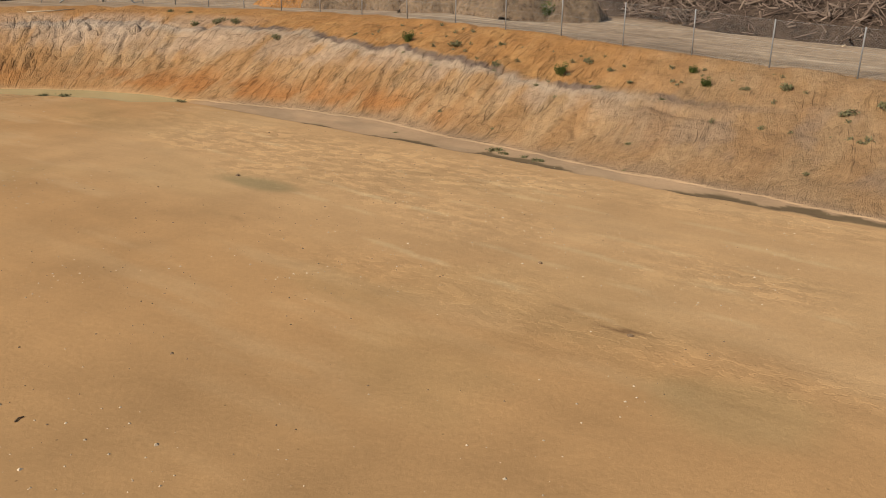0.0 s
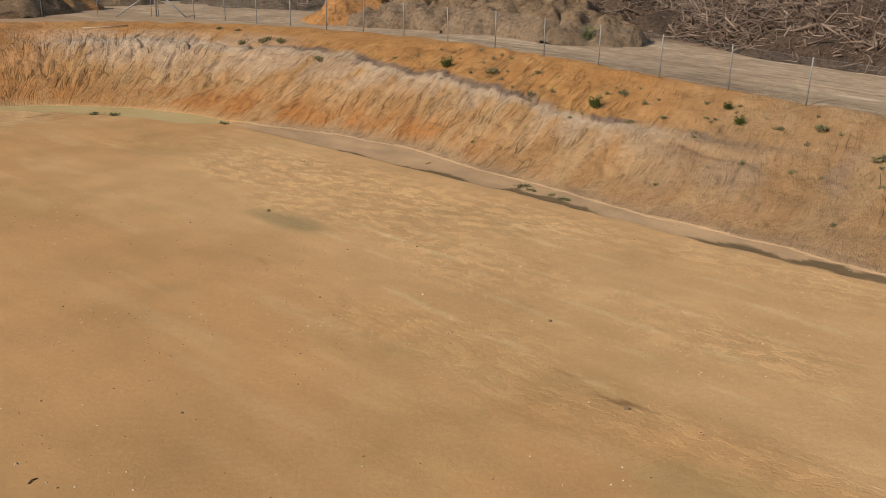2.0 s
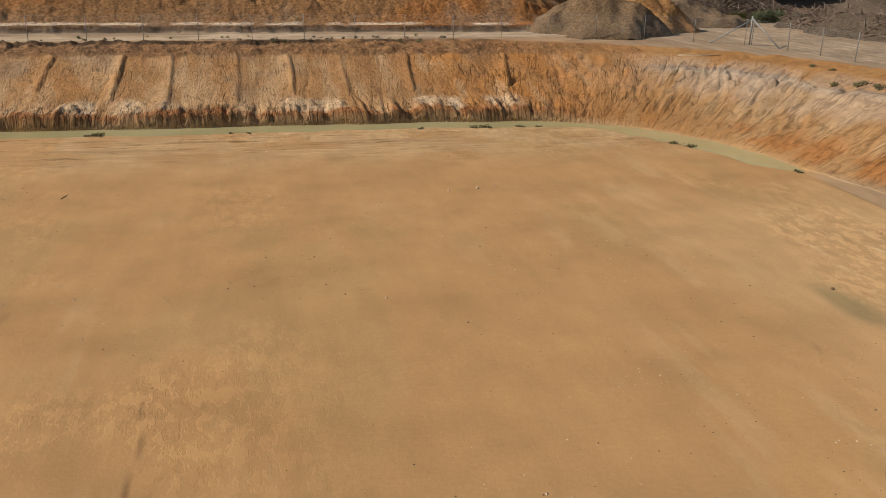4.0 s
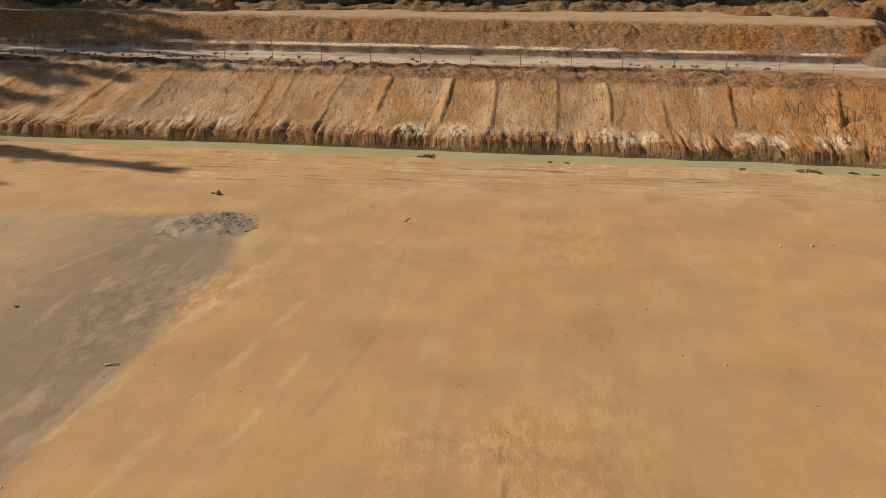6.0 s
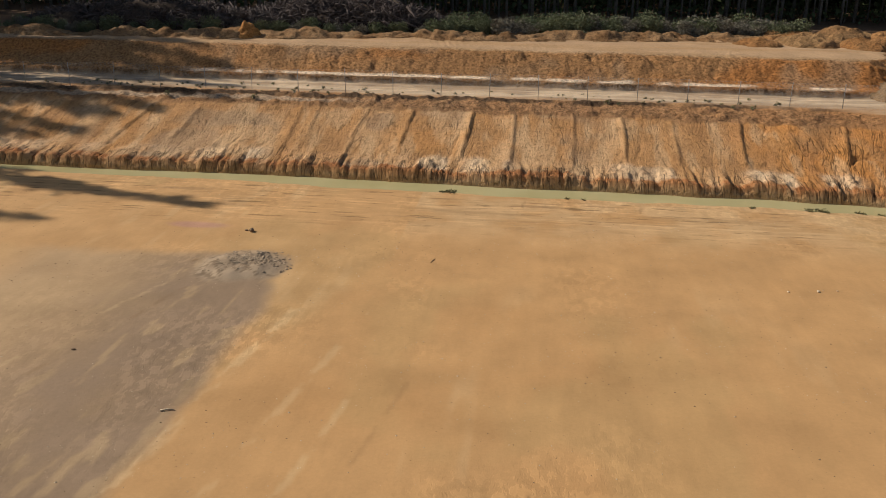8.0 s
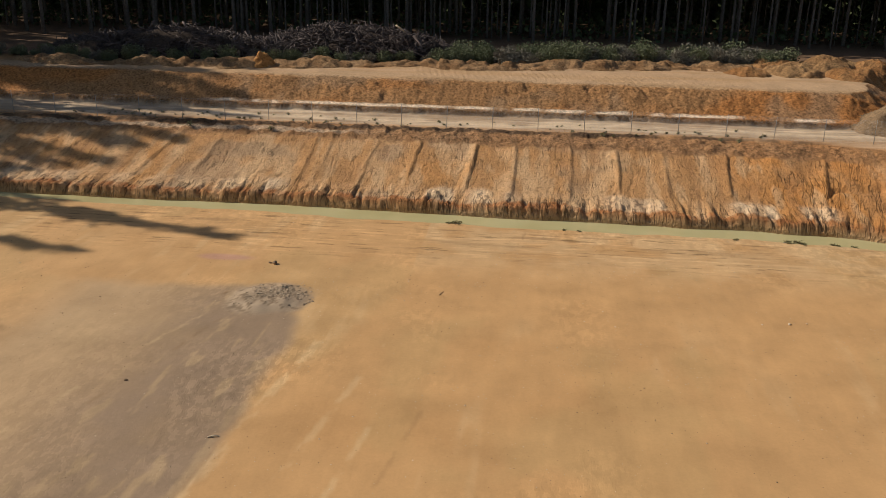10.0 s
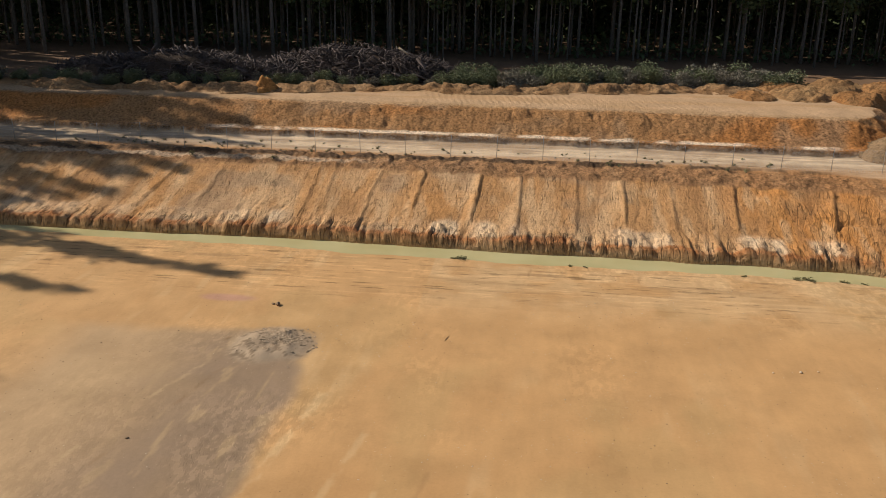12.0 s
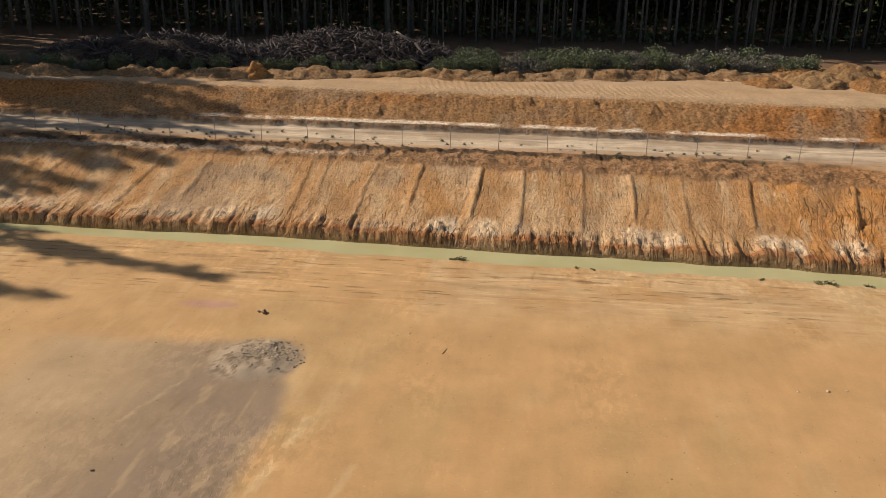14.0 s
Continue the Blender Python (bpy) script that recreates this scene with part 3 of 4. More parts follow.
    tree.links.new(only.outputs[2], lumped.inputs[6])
    # hollows darkened and lump tops lightened: relief shading put into the colour too
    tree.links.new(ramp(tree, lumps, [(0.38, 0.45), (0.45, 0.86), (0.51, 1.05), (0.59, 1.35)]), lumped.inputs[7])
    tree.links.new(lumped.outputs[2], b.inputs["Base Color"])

    def calc(kind, one, two):
        n = tree.nodes.new("ShaderNodeMath")
        n.operation = kind
        for k, v in enumerate((one, two)):
            if isinstance(v, float):
                n.inputs[k].default_value = v
            else:
                tree.links.new(v, n.inputs[k])
        return n.outputs[0]

    total = tree.nodes.new("ShaderNodeMath")
    total.operation = "MULTIPLY_ADD"
    ground_lumps = calc("MULTIPLY", calc("MULTIPLY", lumps, crumb.outputs["Fac"]), 2.2)
    relief = calc("ADD", calc("ADD", calc("MULTIPLY", rill, 0.8), calc("MULTIPLY", clods, 1.5)), calc("ADD", calc("MULTIPLY", crack, 0.5), calc("MULTIPLY", lined, 0.45)))
    tree.links.new(relief, total.inputs[0])
    tree.links.new(split.outputs[2], total.inputs[1])
    little = tree.nodes.new("ShaderNodeMath")
    little.operation = "MULTIPLY"
    little.inputs[1].default_value = 0.09
    tree.links.new(grain, little.inputs[0])
    raised = tree.nodes.new("ShaderNodeMath")
    raised.operation = "MULTIPLY_ADD"
    raised.inputs[1].default_value = 0.13
    edge = ramp(tree, flakes, [(0.40, 0.0), (0.43, 0.5), (0.53, 0.5), (0.55, 1.0)])
    masked = tree.nodes.new("ShaderNodeMath")
    masked.operation = "MULTIPLY"
    tree.links.new(edge, masked.inputs[0])
    tree.links.new(skin.outputs["Fac"], masked.inputs[1])
    tree.links.new(masked.outputs[0], raised.inputs[0])
    tree.links.new(little.outputs[0], raised.inputs[2])
    tree.links.new(calc("ADD", raised.outputs[0], ground_lumps), total.inputs[2])
    bump = node(tree, "ShaderNodeBump", Strength=0.9, Distance=0.12)
    tree.links.new(total.outputs[0], bump.inputs["Height"])
    tree.links.new(bump.outputs[0], b.inputs["Normal"])
    return m


def plain_material(name, low, high, scale, rough=0.85, bump_size=0.0, spec=0.2, metal=0.0, islands=False):
    m, tree, b = nodes_of(name, rough, spec)
    b.inputs["Metallic"].default_value = metal
    where = tree.nodes.new("ShaderNodeTexCoord").outputs["Object"]
    n = node(tree, "ShaderNodeTexNoise", Scale=scale, Detail=6.0, Roughness=0.65)
    tree.links.new(where, n.inputs["Vector"])
    c = ramp(tree, n.outputs["Fac"], [(0.3, low), (0.7, high)])
    if islands:
        g = tree.nodes.new("ShaderNodeNewGeometry")
        c = times(tree, c, ramp(tree, g.outputs["Random Per Island"], [(0.0, 0.7), (1.0, 1.25)]))
    tree.links.new(c, b.inputs["Base Color"])
    if bump_size:
        bump = node(tree, "ShaderNodeBump", Strength=0.6, Distance=bump_size)
        tree.links.new(n.outputs["Fac"], bump.inputs["Height"])
        tree.links.new(bump.outputs[0], b.inputs["Normal"])
    return m


EARTH = earth_material()
WATER, _tree, _b = nodes_of("muddy_water", 0.08, 0.5)
_n = node(_tree, "ShaderNodeTexNoise", Scale=0.25, Detail=3.0)
_tree.links.new(_tree.nodes.new("ShaderNodeTexCoord").outputs["Object"], _n.inputs["Vector"])
_tree.links.new(ramp(_tree, _n.outputs["Fac"], [(0.3, (0.41, 0.35, 0.165)), (0.7, (0.48, 0.415, 0.215))]), _b.inputs["Base Color"])
STEEL = plain_material("galvanised_steel", (0.24, 0.235, 0.225), (0.36, 0.35, 0.335), 6, 0.55, spec=0.4, metal=0.4)
BARK = plain_material("bark", (0.06, 0.05, 0.042), (0.18, 0.155, 0.13), 5, 0.95, 0.02)
LEAF = plain_material("forest_leaf", (0.05, 0.062, 0.028), (0.10, 0.12, 0.055), 0.7, 0.95, spec=0.04, islands=True)
SHRUB = plain_material("shrub_leaf", (0.09, 0.10, 0.05), (0.20, 0.205, 0.12), 0.9, 0.95, spec=0.0, islands=True)
DRY = plain_material("dry_brush", (0.13, 0.115, 0.085), (0.235, 0.205, 0.155), 1.2, 0.95, spec=0.0, islands=True)
STICK = plain_material("dead_branch", (0.07, 0.042, 0.03), (0.29, 0.21, 0.155), 0.9, 0.85, islands=True)
# dead branch wood for the back piles, the trees' shade put into its colour
SHADESTICK = plain_material("old_branch", (0.022, 0.016, 0.014), (0.14, 0.105, 0.09), 0.9, 0.85, islands=True)
STONE = plain_material("stone", (0.36, 0.26, 0.16), (0.56, 0.45, 0.31), 8, 0.9, islands=True)
RUBBLE = plain_material("rubble", (0.27, 0.19, 0.12), (0.42, 0.31, 0.20), 6, 0.95, islands=True)
DARKSTONE = plain_material("dark_clod", (0.12, 0.078, 0.045), (0.23, 0.15, 0.085), 8, 0.95, islands=True)


# ---- building blocks ----
def mesh_of(name, verts, faces, material, smooth_shade=False):
    me = bpy.data.meshes.new(name)
    me.from_pydata(verts, [], faces)
    me.materials.append(material)
    if smooth_shade:
        me.polygons.foreach_set("use_smooth", [True] * len(me.polygons))
    return me


def paint_soil(me, x, y, colours):
    layer = me.color_attributes.new("soil", "FLOAT_COLOR", "POINT")
    rgba = np.zeros((len(colours), 4))
    rgba[:, :colours.shape[1]] = colours
    layer.data.foreach_set("color", rgba.ravel())


def set_flow(me, flow):
    layer = me.attributes.new("flow", "FLOAT_VECTOR", "POINT")
    layer.data.foreach_set("vector", np.asarray(flow, dtype=np.float32).reshape(-1))


def set_value(me, name, values):
    layer = me.attributes.new(name, "FLOAT", "POINT")
    layer.data.foreach_set("value", np.asarray(values, dtype=np.float32).ravel())


def sheet(name, xs, ys, height, colour, material):
    """A grid of earth with its soil colours."""
    gx, gy = np.meshgrid(xs, ys, indexing="ij")
    verts = np.stack([gx, gy, height], -1).reshape(-1, 3)
    n, m = len(xs), len(ys)
    i, j = np.meshgrid(np.arange(n - 1), np.arange(m - 1), indexing="ij")
    a = (i * m + j).ravel()
    quads = np.stack([a, a + m, a + m + 1, a + 1], -1)
    me = bpy.data.meshes.new(name)
    me.vertices.add(len(verts))
    me.vertices.foreach_set("co", verts.ravel())
    me.loops.add(quads.size)
    me.loops.foreach_set("vertex_index", quads.ravel().astype(np.int32))
    me.polygons.add(len(quads))
    me.polygons.foreach_set("loop_start", np.arange(0, quads.size, 4, dtype=np.int32))
    me.polygons.foreach_set("use_smooth", np.ones(len(quads), dtype=bool))
    me.update(calc_edges=True)
    me.materials.append(material)
    paint_soil(me, gx, gy, colour(gx, gy).reshape(-1, 3))
    skin = me.attributes.new("crust", "FLOAT", "POINT")
    skin.data.foreach_set("value", crust(gx, gy).ravel().astype(np.float32))
    d, far, along = banks(gx, gy)
    b = berm(gx, gy)
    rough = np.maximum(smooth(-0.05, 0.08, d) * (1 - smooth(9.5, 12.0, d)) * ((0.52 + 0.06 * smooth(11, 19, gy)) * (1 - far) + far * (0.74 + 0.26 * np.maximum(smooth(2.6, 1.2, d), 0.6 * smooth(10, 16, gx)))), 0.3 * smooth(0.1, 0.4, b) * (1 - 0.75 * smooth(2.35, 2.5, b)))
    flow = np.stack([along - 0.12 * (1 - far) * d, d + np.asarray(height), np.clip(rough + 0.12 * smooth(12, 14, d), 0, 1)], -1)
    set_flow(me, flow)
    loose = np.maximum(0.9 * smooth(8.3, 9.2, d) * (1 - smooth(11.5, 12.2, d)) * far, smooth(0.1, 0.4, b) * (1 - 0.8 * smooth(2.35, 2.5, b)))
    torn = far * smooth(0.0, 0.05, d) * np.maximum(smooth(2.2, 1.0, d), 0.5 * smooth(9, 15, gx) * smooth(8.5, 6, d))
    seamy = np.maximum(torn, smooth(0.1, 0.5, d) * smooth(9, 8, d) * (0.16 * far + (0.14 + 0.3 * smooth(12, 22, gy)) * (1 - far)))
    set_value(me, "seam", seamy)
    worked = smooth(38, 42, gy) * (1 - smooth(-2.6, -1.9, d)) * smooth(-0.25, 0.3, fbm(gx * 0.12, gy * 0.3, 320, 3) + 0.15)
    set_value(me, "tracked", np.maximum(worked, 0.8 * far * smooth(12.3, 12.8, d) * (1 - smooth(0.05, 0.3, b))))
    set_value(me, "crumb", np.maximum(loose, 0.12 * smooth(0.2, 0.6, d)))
    return new(name, me)


def steps(*runs):
    """Grid lines: (start, end, step) runs laid end to end."""
    return np.unique(np.concatenate([np.arange(a, b, s) for a, b, s in runs]).round(4))


# ---- ground ----
XS = np.concatenate([[-2500, -600, -250, -150, -110], steps((-90, -60, 1.5), (-60, -45, 0.4), (-45, -24, 0.16), (-24, 20, 0.115), (20, 37, 0.13), (37, 47, 0.2), (47, 62, 0.4), (62, 112, 1.5)), [150, 250, 600, 2500]])
YS = np.concatenate([[-2500, -600, -250, -120], steps((-80, -10, 1.5), (-10, 2, 0.3), (2, 31, 0.115), (31, 45.5, 0.16), (45.5, 48.2, 0.11), (48.2, 50.4, 0.065), (50.4, 59.5, 0.11), (59.5, 72, 0.13), (72, 112, 0.4), (112, 180, 2.0)), [240, 400, 800, 2500]])
GRID = terrain(*np.meshgrid(XS, YS, indexing="ij"))
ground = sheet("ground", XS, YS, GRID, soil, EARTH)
tagged(ground, "ochre earth pit floor with rilled clay banks and spoil bench", "ground", kind="structure")


def ground_at(x, y):
    """The ground sheet's own height under a place."""
    i = int(np.clip(np.searchsorted(XS, x) - 1, 0, len(XS) - 2))
    j = int(np.clip(np.searchsorted(YS, y) - 1, 0, len(YS) - 2))
    u = (x - XS[i]) / (XS[i + 1] - XS[i])
    v = (y - YS[j]) / (YS[j + 1] - YS[j])
    low = GRID[i, j] * (1 - u) + GRID[i + 1, j] * u
    high = GRID[i, j + 1] * (1 - u) + GRID[i + 1, j + 1] * u
    return float(low * (1 - v) + high * v)


def water_strip():
    """Shallow ditch water along the far bank and round the corner."""
    verts, faces = [], []
    stations = [(x, None) for x in np.arange(-75, 13, 0.5)] + [(None, a) for a in np.linspace(90, -14, 60)]
    for x, a in stations:
        if a is None:
            w = 3.0
            toe = float(far_toe(x))
            rows = [(x, toe - w), (x, toe + 0.35)]
        else:
            w = float(np.interp(a, [-16, 0, 20, 90], [0.3, 2.6, 3.6, 3.0]))
            cs, sn = math.cos(radians(a)), math.sin(radians(a))
            rows = [(13 + (CORNER - w) * cs, 36.6 + (CORNER - w) * sn), (13 + (CORNER + 0.35) * cs, 36.6 + (CORNER + 0.35) * sn)]
        verts += [(px, py, -0.075) for px, py in rows]
    for k in range(len(stations) - 1):
        faces.append((2 * k, 2 * k + 2, 2 * k + 3, 2 * k + 1))
    ob = new("water", mesh_of("water", verts, faces, WATER))
    return tagged(ob, "still olive-green muddy water in a shallow ditch", "water", kind="structure")


water_strip()


def part(name, me, parent, label=""):
    ob = new(name, me)
    ob.parent = parent
    if label:
        tagged(ob, label)
    return ob


def thing(name, at, label, category, group="", turn=0.0, size=1.0):
    ob = new(name)
    ob.matrix_basis = Matrix.Translation(at) @ Matrix.Rotation(turn, 4, "Z") @ Matrix.Scale(size, 4)
    return tagged(ob, label, category, group)


def tube(verts, faces, points, radii, sides=6, cap=True):
    """A bent, tapered round bar through points."""
    base = len(verts)
    n = len(points)
    for k, (p, r) in enumerate(zip(points, radii)):
        p = Vector(p)
        ahead = (Vector(points[min(k + 1, n - 1)]) - Vector(points[max(k - 1, 0)])).normalized()
        side = ahead.cross(Vector((0, 0, 1)))
        if side.length < 0.05:
            side = Vector((1, 0, 0))
        side.normalize()
        up = side.cross(ahead)
        for j in range(sides):
            a = 2 * math.pi * j / sides
            verts.append(tuple(p + side * (r * math.cos(a)) + up * (r * math.sin(a))))
    for k in range(n - 1):
        for j in range(sides):
            a, b = base + k * sides + j, base + k * sides + (j + 1) % sides
            faces.append((a, b, b + sides, a + sides))
    if cap:
        faces.append(tuple(base + j for j in reversed(range(sides))))
        faces.append(tuple(base + (n - 1) * sides + j for j in range(sides)))


def leaf(verts, faces, p, size, rng, droop=0.3):
    """A small folded leaf or leaf clump of two triangles."""
    d = Vector((rng.uniform(-1, 1), rng.uniform(-1, 1), rng.uniform(-0.6, 1) - droop)).normalized()
    s = d.cross(Vector((rng.uniform(-1, 1), rng.uniform(-1, 1), rng.uniform(-1, 1)))).normalized() * size * 0.32
    p = Vector(p)
    k = len(verts)
    verts += [tuple(p), tuple(p + d * size * 0.55 + s), tuple(p + d * size), tuple(p + d * size * 0.55 - s + Vector((0, 0, size * 0.12)))]
    faces += [(k, k + 1, k + 2), (k, k + 2, k + 3)]


# ---- fences ----
def line_points(corners, gap):
    """Even stations along a line of corners on plan."""
    out, left = [], 0.0
    for (ax, ay), (bx, by) in zip(corners, corners[1:]):
        length = math.hypot(bx - ax, by - ay)
        at = left
        while at < length:
            out.append((ax + (bx - ax) * at / length, ay + (by - ay) * at / length))
            at += gap
        left = at - length
    return out


FENCE_H = 1.75


def post_mesh(radius=0.03, height=FENCE_H + 0.05):
    verts, faces = [], []
    tube(verts, faces, [(0, 0, -0.3), (0, 0, height - 0.02), (0, 0, height)], [radius, radius, radius * 0.6], 8)
    return mesh_of("post", verts, faces, STEEL, True)


def wire_panel(a, b, pitch=0.11, r=0.0015):
    """Woven diamonds between two posts, with a line wire along top, middle and foot."""
    a, b = Vector(a), Vector(b)
    run = b - a
    length = math.hypot(run.x, run.y)
    verts, faces = [], []

    def at(s, h):
        p = a + run * (s / length)
        return (p.x, p.y, p.z + h)

    h0, h1 = 0.06, FENCE_H
    for slant in (1, -1):
        k = -(h1 - h0)
        while k < length:
            s0, s1 = (k, k + h1 - h0)
            lo, hi = max(s0, 0.0), min(s1, length)
            if hi - lo > 0.02:
                z0, z1 = h0 + lo - s0, h0 + hi - s0
                if slant < 0:
                    z0, z1 = h1 + h0 - z0, h1 + h0 - z1
                tube(verts, faces, [at(lo, z0), at(hi, z1)], [r, r], 3, False)
            k += pitch
    for h in (h0, 0.9, h1):
        tube(verts, faces, [at(0, h), at(length, h)], [0.003, 0.003], 3, False)
    return mesh_of("wire_mesh", verts, faces, STEEL)


def fence(corners, gap, label, radius=0.03):
    stations = line_points(corners, gap)
    x0, y0 = stations[0]
    ob = thing("chain_link_fence", (x0, y0, ground_at(x0, y0)), label, "fence", "site fences")
    tops = [(x, y, ground_at(x, y)) for x, y in stations]
    shared = post_mesh(radius)
    for p in tops:
        post = part("post", shared, ob)
        lean = Matrix.Rotation(random.uniform(-0.022, 0.022), 4, "X") @ Matrix.Rotation(random.uniform(-0.022, 0.022), 4, "Y")
        post.matrix_basis = Matrix.Translation(Vector(p) - Vector(tops[0])) @ lean
    for a, b in zip(tops, tops[1:]):
        part("wire_mesh", wire_panel(Vector(a) - Vector(tops[0]), Vector(b) - Vector(tops[0])), ob)
    return ob, tops


random.seed(3)
SIDE_LINE = [(32.3, -9.5), (33.2, 5.6), (34.3, 15.6), (35.6, 27.0), (35.9, 40.0), (35.6, 51.5), (34.6, 55.4)]
FAR_LINE = [(-78.0, 60.2), (-12, 60.9), (12, 61.3), (24, 60.6), (30.5, 58.2), (34.6, 55.4)]
side_fence_ob, side_posts = fence(SIDE_LINE, 3.25, "grey galvanised chain-link fence on an orange earth bank")
far_fence_ob, far_posts = fence(FAR_LINE, 3.55, "rusty-grey chain-link fence beside a pale dirt track", 0.022)


def brace(parent, foot, head, base):
    verts, faces = [], []
    tube(verts, faces, [Vector(foot) - base, Vector(head) - base], [0.045, 0.045], 8)
    part("brace", mesh_of("brace", verts, faces, STEEL, True), parent, "pale diagonal steel strut")


cx, cy = 34.6, 55.4
cz = ground_at(cx, cy)
side_base = Vector(side_posts[0])
strainer = part("strainer_post", post_mesh(0.06, 2.0), side_fence_ob, "thick steel corner post")
strainer.matrix_basis = Matrix.Translation(Vector((cx, cy, cz)) - side_base)
brace(side_fence_ob, (35.4, 52.9, ground_at(35.4, 52.9)), (cx, cy, cz + 1.85), side_base)
brace(side_fence_ob, (32.3, 56.9, ground_at(32.3, 56.9)), (cx, cy, cz + 1.75), side_base)


# ---- heaps of earth ----
def mound(at, radius, height, colours, label, name="soil_mound", seed=0, stretch=(1, 1), turn=0.0, rough=0.12, flat=1.0, group="spoil heaps", crumble=0.4, level=False):
    """A loose tipped heap with crumbling flanks."""
    cx, cy = at
    base = min(ground_at(cx + radius * a, cy + radius * b) for a, b in ((0, 0), (1, 0), (-1, 0), (0, 1), (0, -1)))
    n = int(np.clip(radius * 2 / 0.13, 24, 78))
    u = np.linspace(-1.15, 1.15, n)
    gx, gy = np.meshgrid(u, u, indexing="ij")
    ca, sa = math.cos(turn), math.sin(turn)
    px, py = (gx * ca - gy * sa) * radius * stretch[0], (gx * sa + gy * ca) * radius * stretch[1]
    rr = np.hypot(gx, gy) + 0.30 * fbm(gx * 1.8 + seed, gy * 1.8, 200 + seed, 4)
    shape = np.clip(1 - rr, 0, 1)
    z = height * np.minimum(1.25 * shape, 1 - 0.25 * (1 - shape)) ** flat
    z = z * (1 + 0.45 * fbm(gx * 2.4 + 3 * seed, gy * 2.4, 240 + seed, 3))
    z = z + np.where(shape > 0, 1, 0) * 1.9 * rough * smooth(0, 0.2, shape) * (fbm(px * 1.2, py * 1.2, 210 + seed, 4) + 0.5 * ridged(px * 2.6, py * 2.6, 220 + seed, 2) - 0.3)
    ground_z = terrain(cx + px, cy + py) - base
    z = np.where(shape > 0.001, np.maximum(z if level else z + ground_z, ground_z - 0.02), ground_z - 0.25)
    verts = np.stack([px, py, z], -1).reshape(-1, 3)
    faces = [(i * n + j, (i + 1) * n + j, (i + 1) * n + j + 1, i * n + j + 1) for i in range(n - 1) for j in range(n - 1)]
    me = mesh_of(name, verts.tolist(), faces, EARTH, True)
    low, high = colours
    w = np.clip(0.5 + 0.9 * fbm(px * 0.8, py * 0.8, 230 + seed, 4), 0, 1)[..., None]
    c = np.array(low) * (1 - w) + np.array(high) * w
    paint_soil(me, px, py, c.reshape(-1, 3))
    set_flow(me, np.stack([px + 0.7 * py, 3.5 * (py - 0.6 * px), 0 * rr + 0.4 * crumble], -1))
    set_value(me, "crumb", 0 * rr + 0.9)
    ob = new(name, me)
    ob.matrix_basis = Matrix.Translation((cx, cy, base))
    return tagged(ob, label, "soil heap", group)


GREY = ((0.20, 0.13, 0.075), (0.28, 0.19, 0.115))
DARKGREY = ((0.185, 0.115, 0.062), (0.255, 0.165, 0.09))
ORANGE = ((0.37, 0.165, 0.048), (0.46, 0.225, 0.075))
TAN = ((0.23, 0.12, 0.05), (0.31, 0.18, 0.08))
BROWN = ((0.22, 0.112, 0.046), (0.31, 0.185, 0.09))
mound((41.6, 42.6), 3.3, 2.3, ORANGE, "bright orange heap of loose clay", seed=1)
for k, (x, y, r, h) in enumerate([(43.4, 38.4, 3.4, 2.2), (43.9, 34.9, 3.4, 2.4), (43.7, 31.4, 3.3, 2.3), (43.5, 28.3, 3.0, 2.1), (43.1, 25.6, 2.7, 1.8), (46.6, 36.5, 3.4, 2.6), (46.9, 31.5, 3.4, 2.6)]):
    mound((x, y), r * 1.15, h * 0.85, GREY, "grey-brown heap of tipped soil", seed=5 + k, stretch=(1.1, 1), rough=0.22, flat=0.55)
mound((27.2, 66.6), 6.4, 3.1, DARKGREY, "dark grey-brown heap of crushed gravel", "soil_mound", seed=11, rough=0.06, level=True)
mound((32.0, 68.6), 4.6, 2.8, ((0.36, 0.17, 0.06), (0.48, 0.26, 0.10)), "rust-orange heap of clay at a track's end", seed=12)
mound((38.5, 74.0), 5.5, 2.0, GREY, "low grey-brown heap beside a track", seed=13, stretch=(1.3, 1))
for k, (x, y, r, h) in enumerate([(16, 79.4, 2.2, 0.8), (20.5, 80.6, 3.0, 1.1), (25.5, 79.2, 2.8, 1.3), (24.5, 84.5, 4.0, 1.3), (30.5, 83.5, 4.2, 1.5), (36.0, 86.0, 4.5, 1.5), (19, 85.5, 3.0, 1.0)]):
    mound((x, y), r, h* 0.75, TAN if k % 2 else ((0.25, 0.115, 0.04), (0.32, 0.165, 0.066)), "brown heap of clay spoil on a bench", seed=20 + k, rough=0.16, flat=0.8)
for k, x in enumerate(np.arange(-50, 15, 3.3)):
    h = 0.25 + 0.4 * random.random()
    mound((x + random.uniform(-1, 1), float(scrub_front(x)) - 0.6 + random.uniform(-0.5, 0.6)), 1.5 + 1.4 * random.random(), h, BROWN,
          "small heap of spoil pushed to a bench's edge", seed=40 + k, rough=0.22, stretch=(1.5, 0.8))
mound((-29.3, 73.9), 1.3, 1.1, ORANGE, "small orange heap of clay on a bench", seed=70)


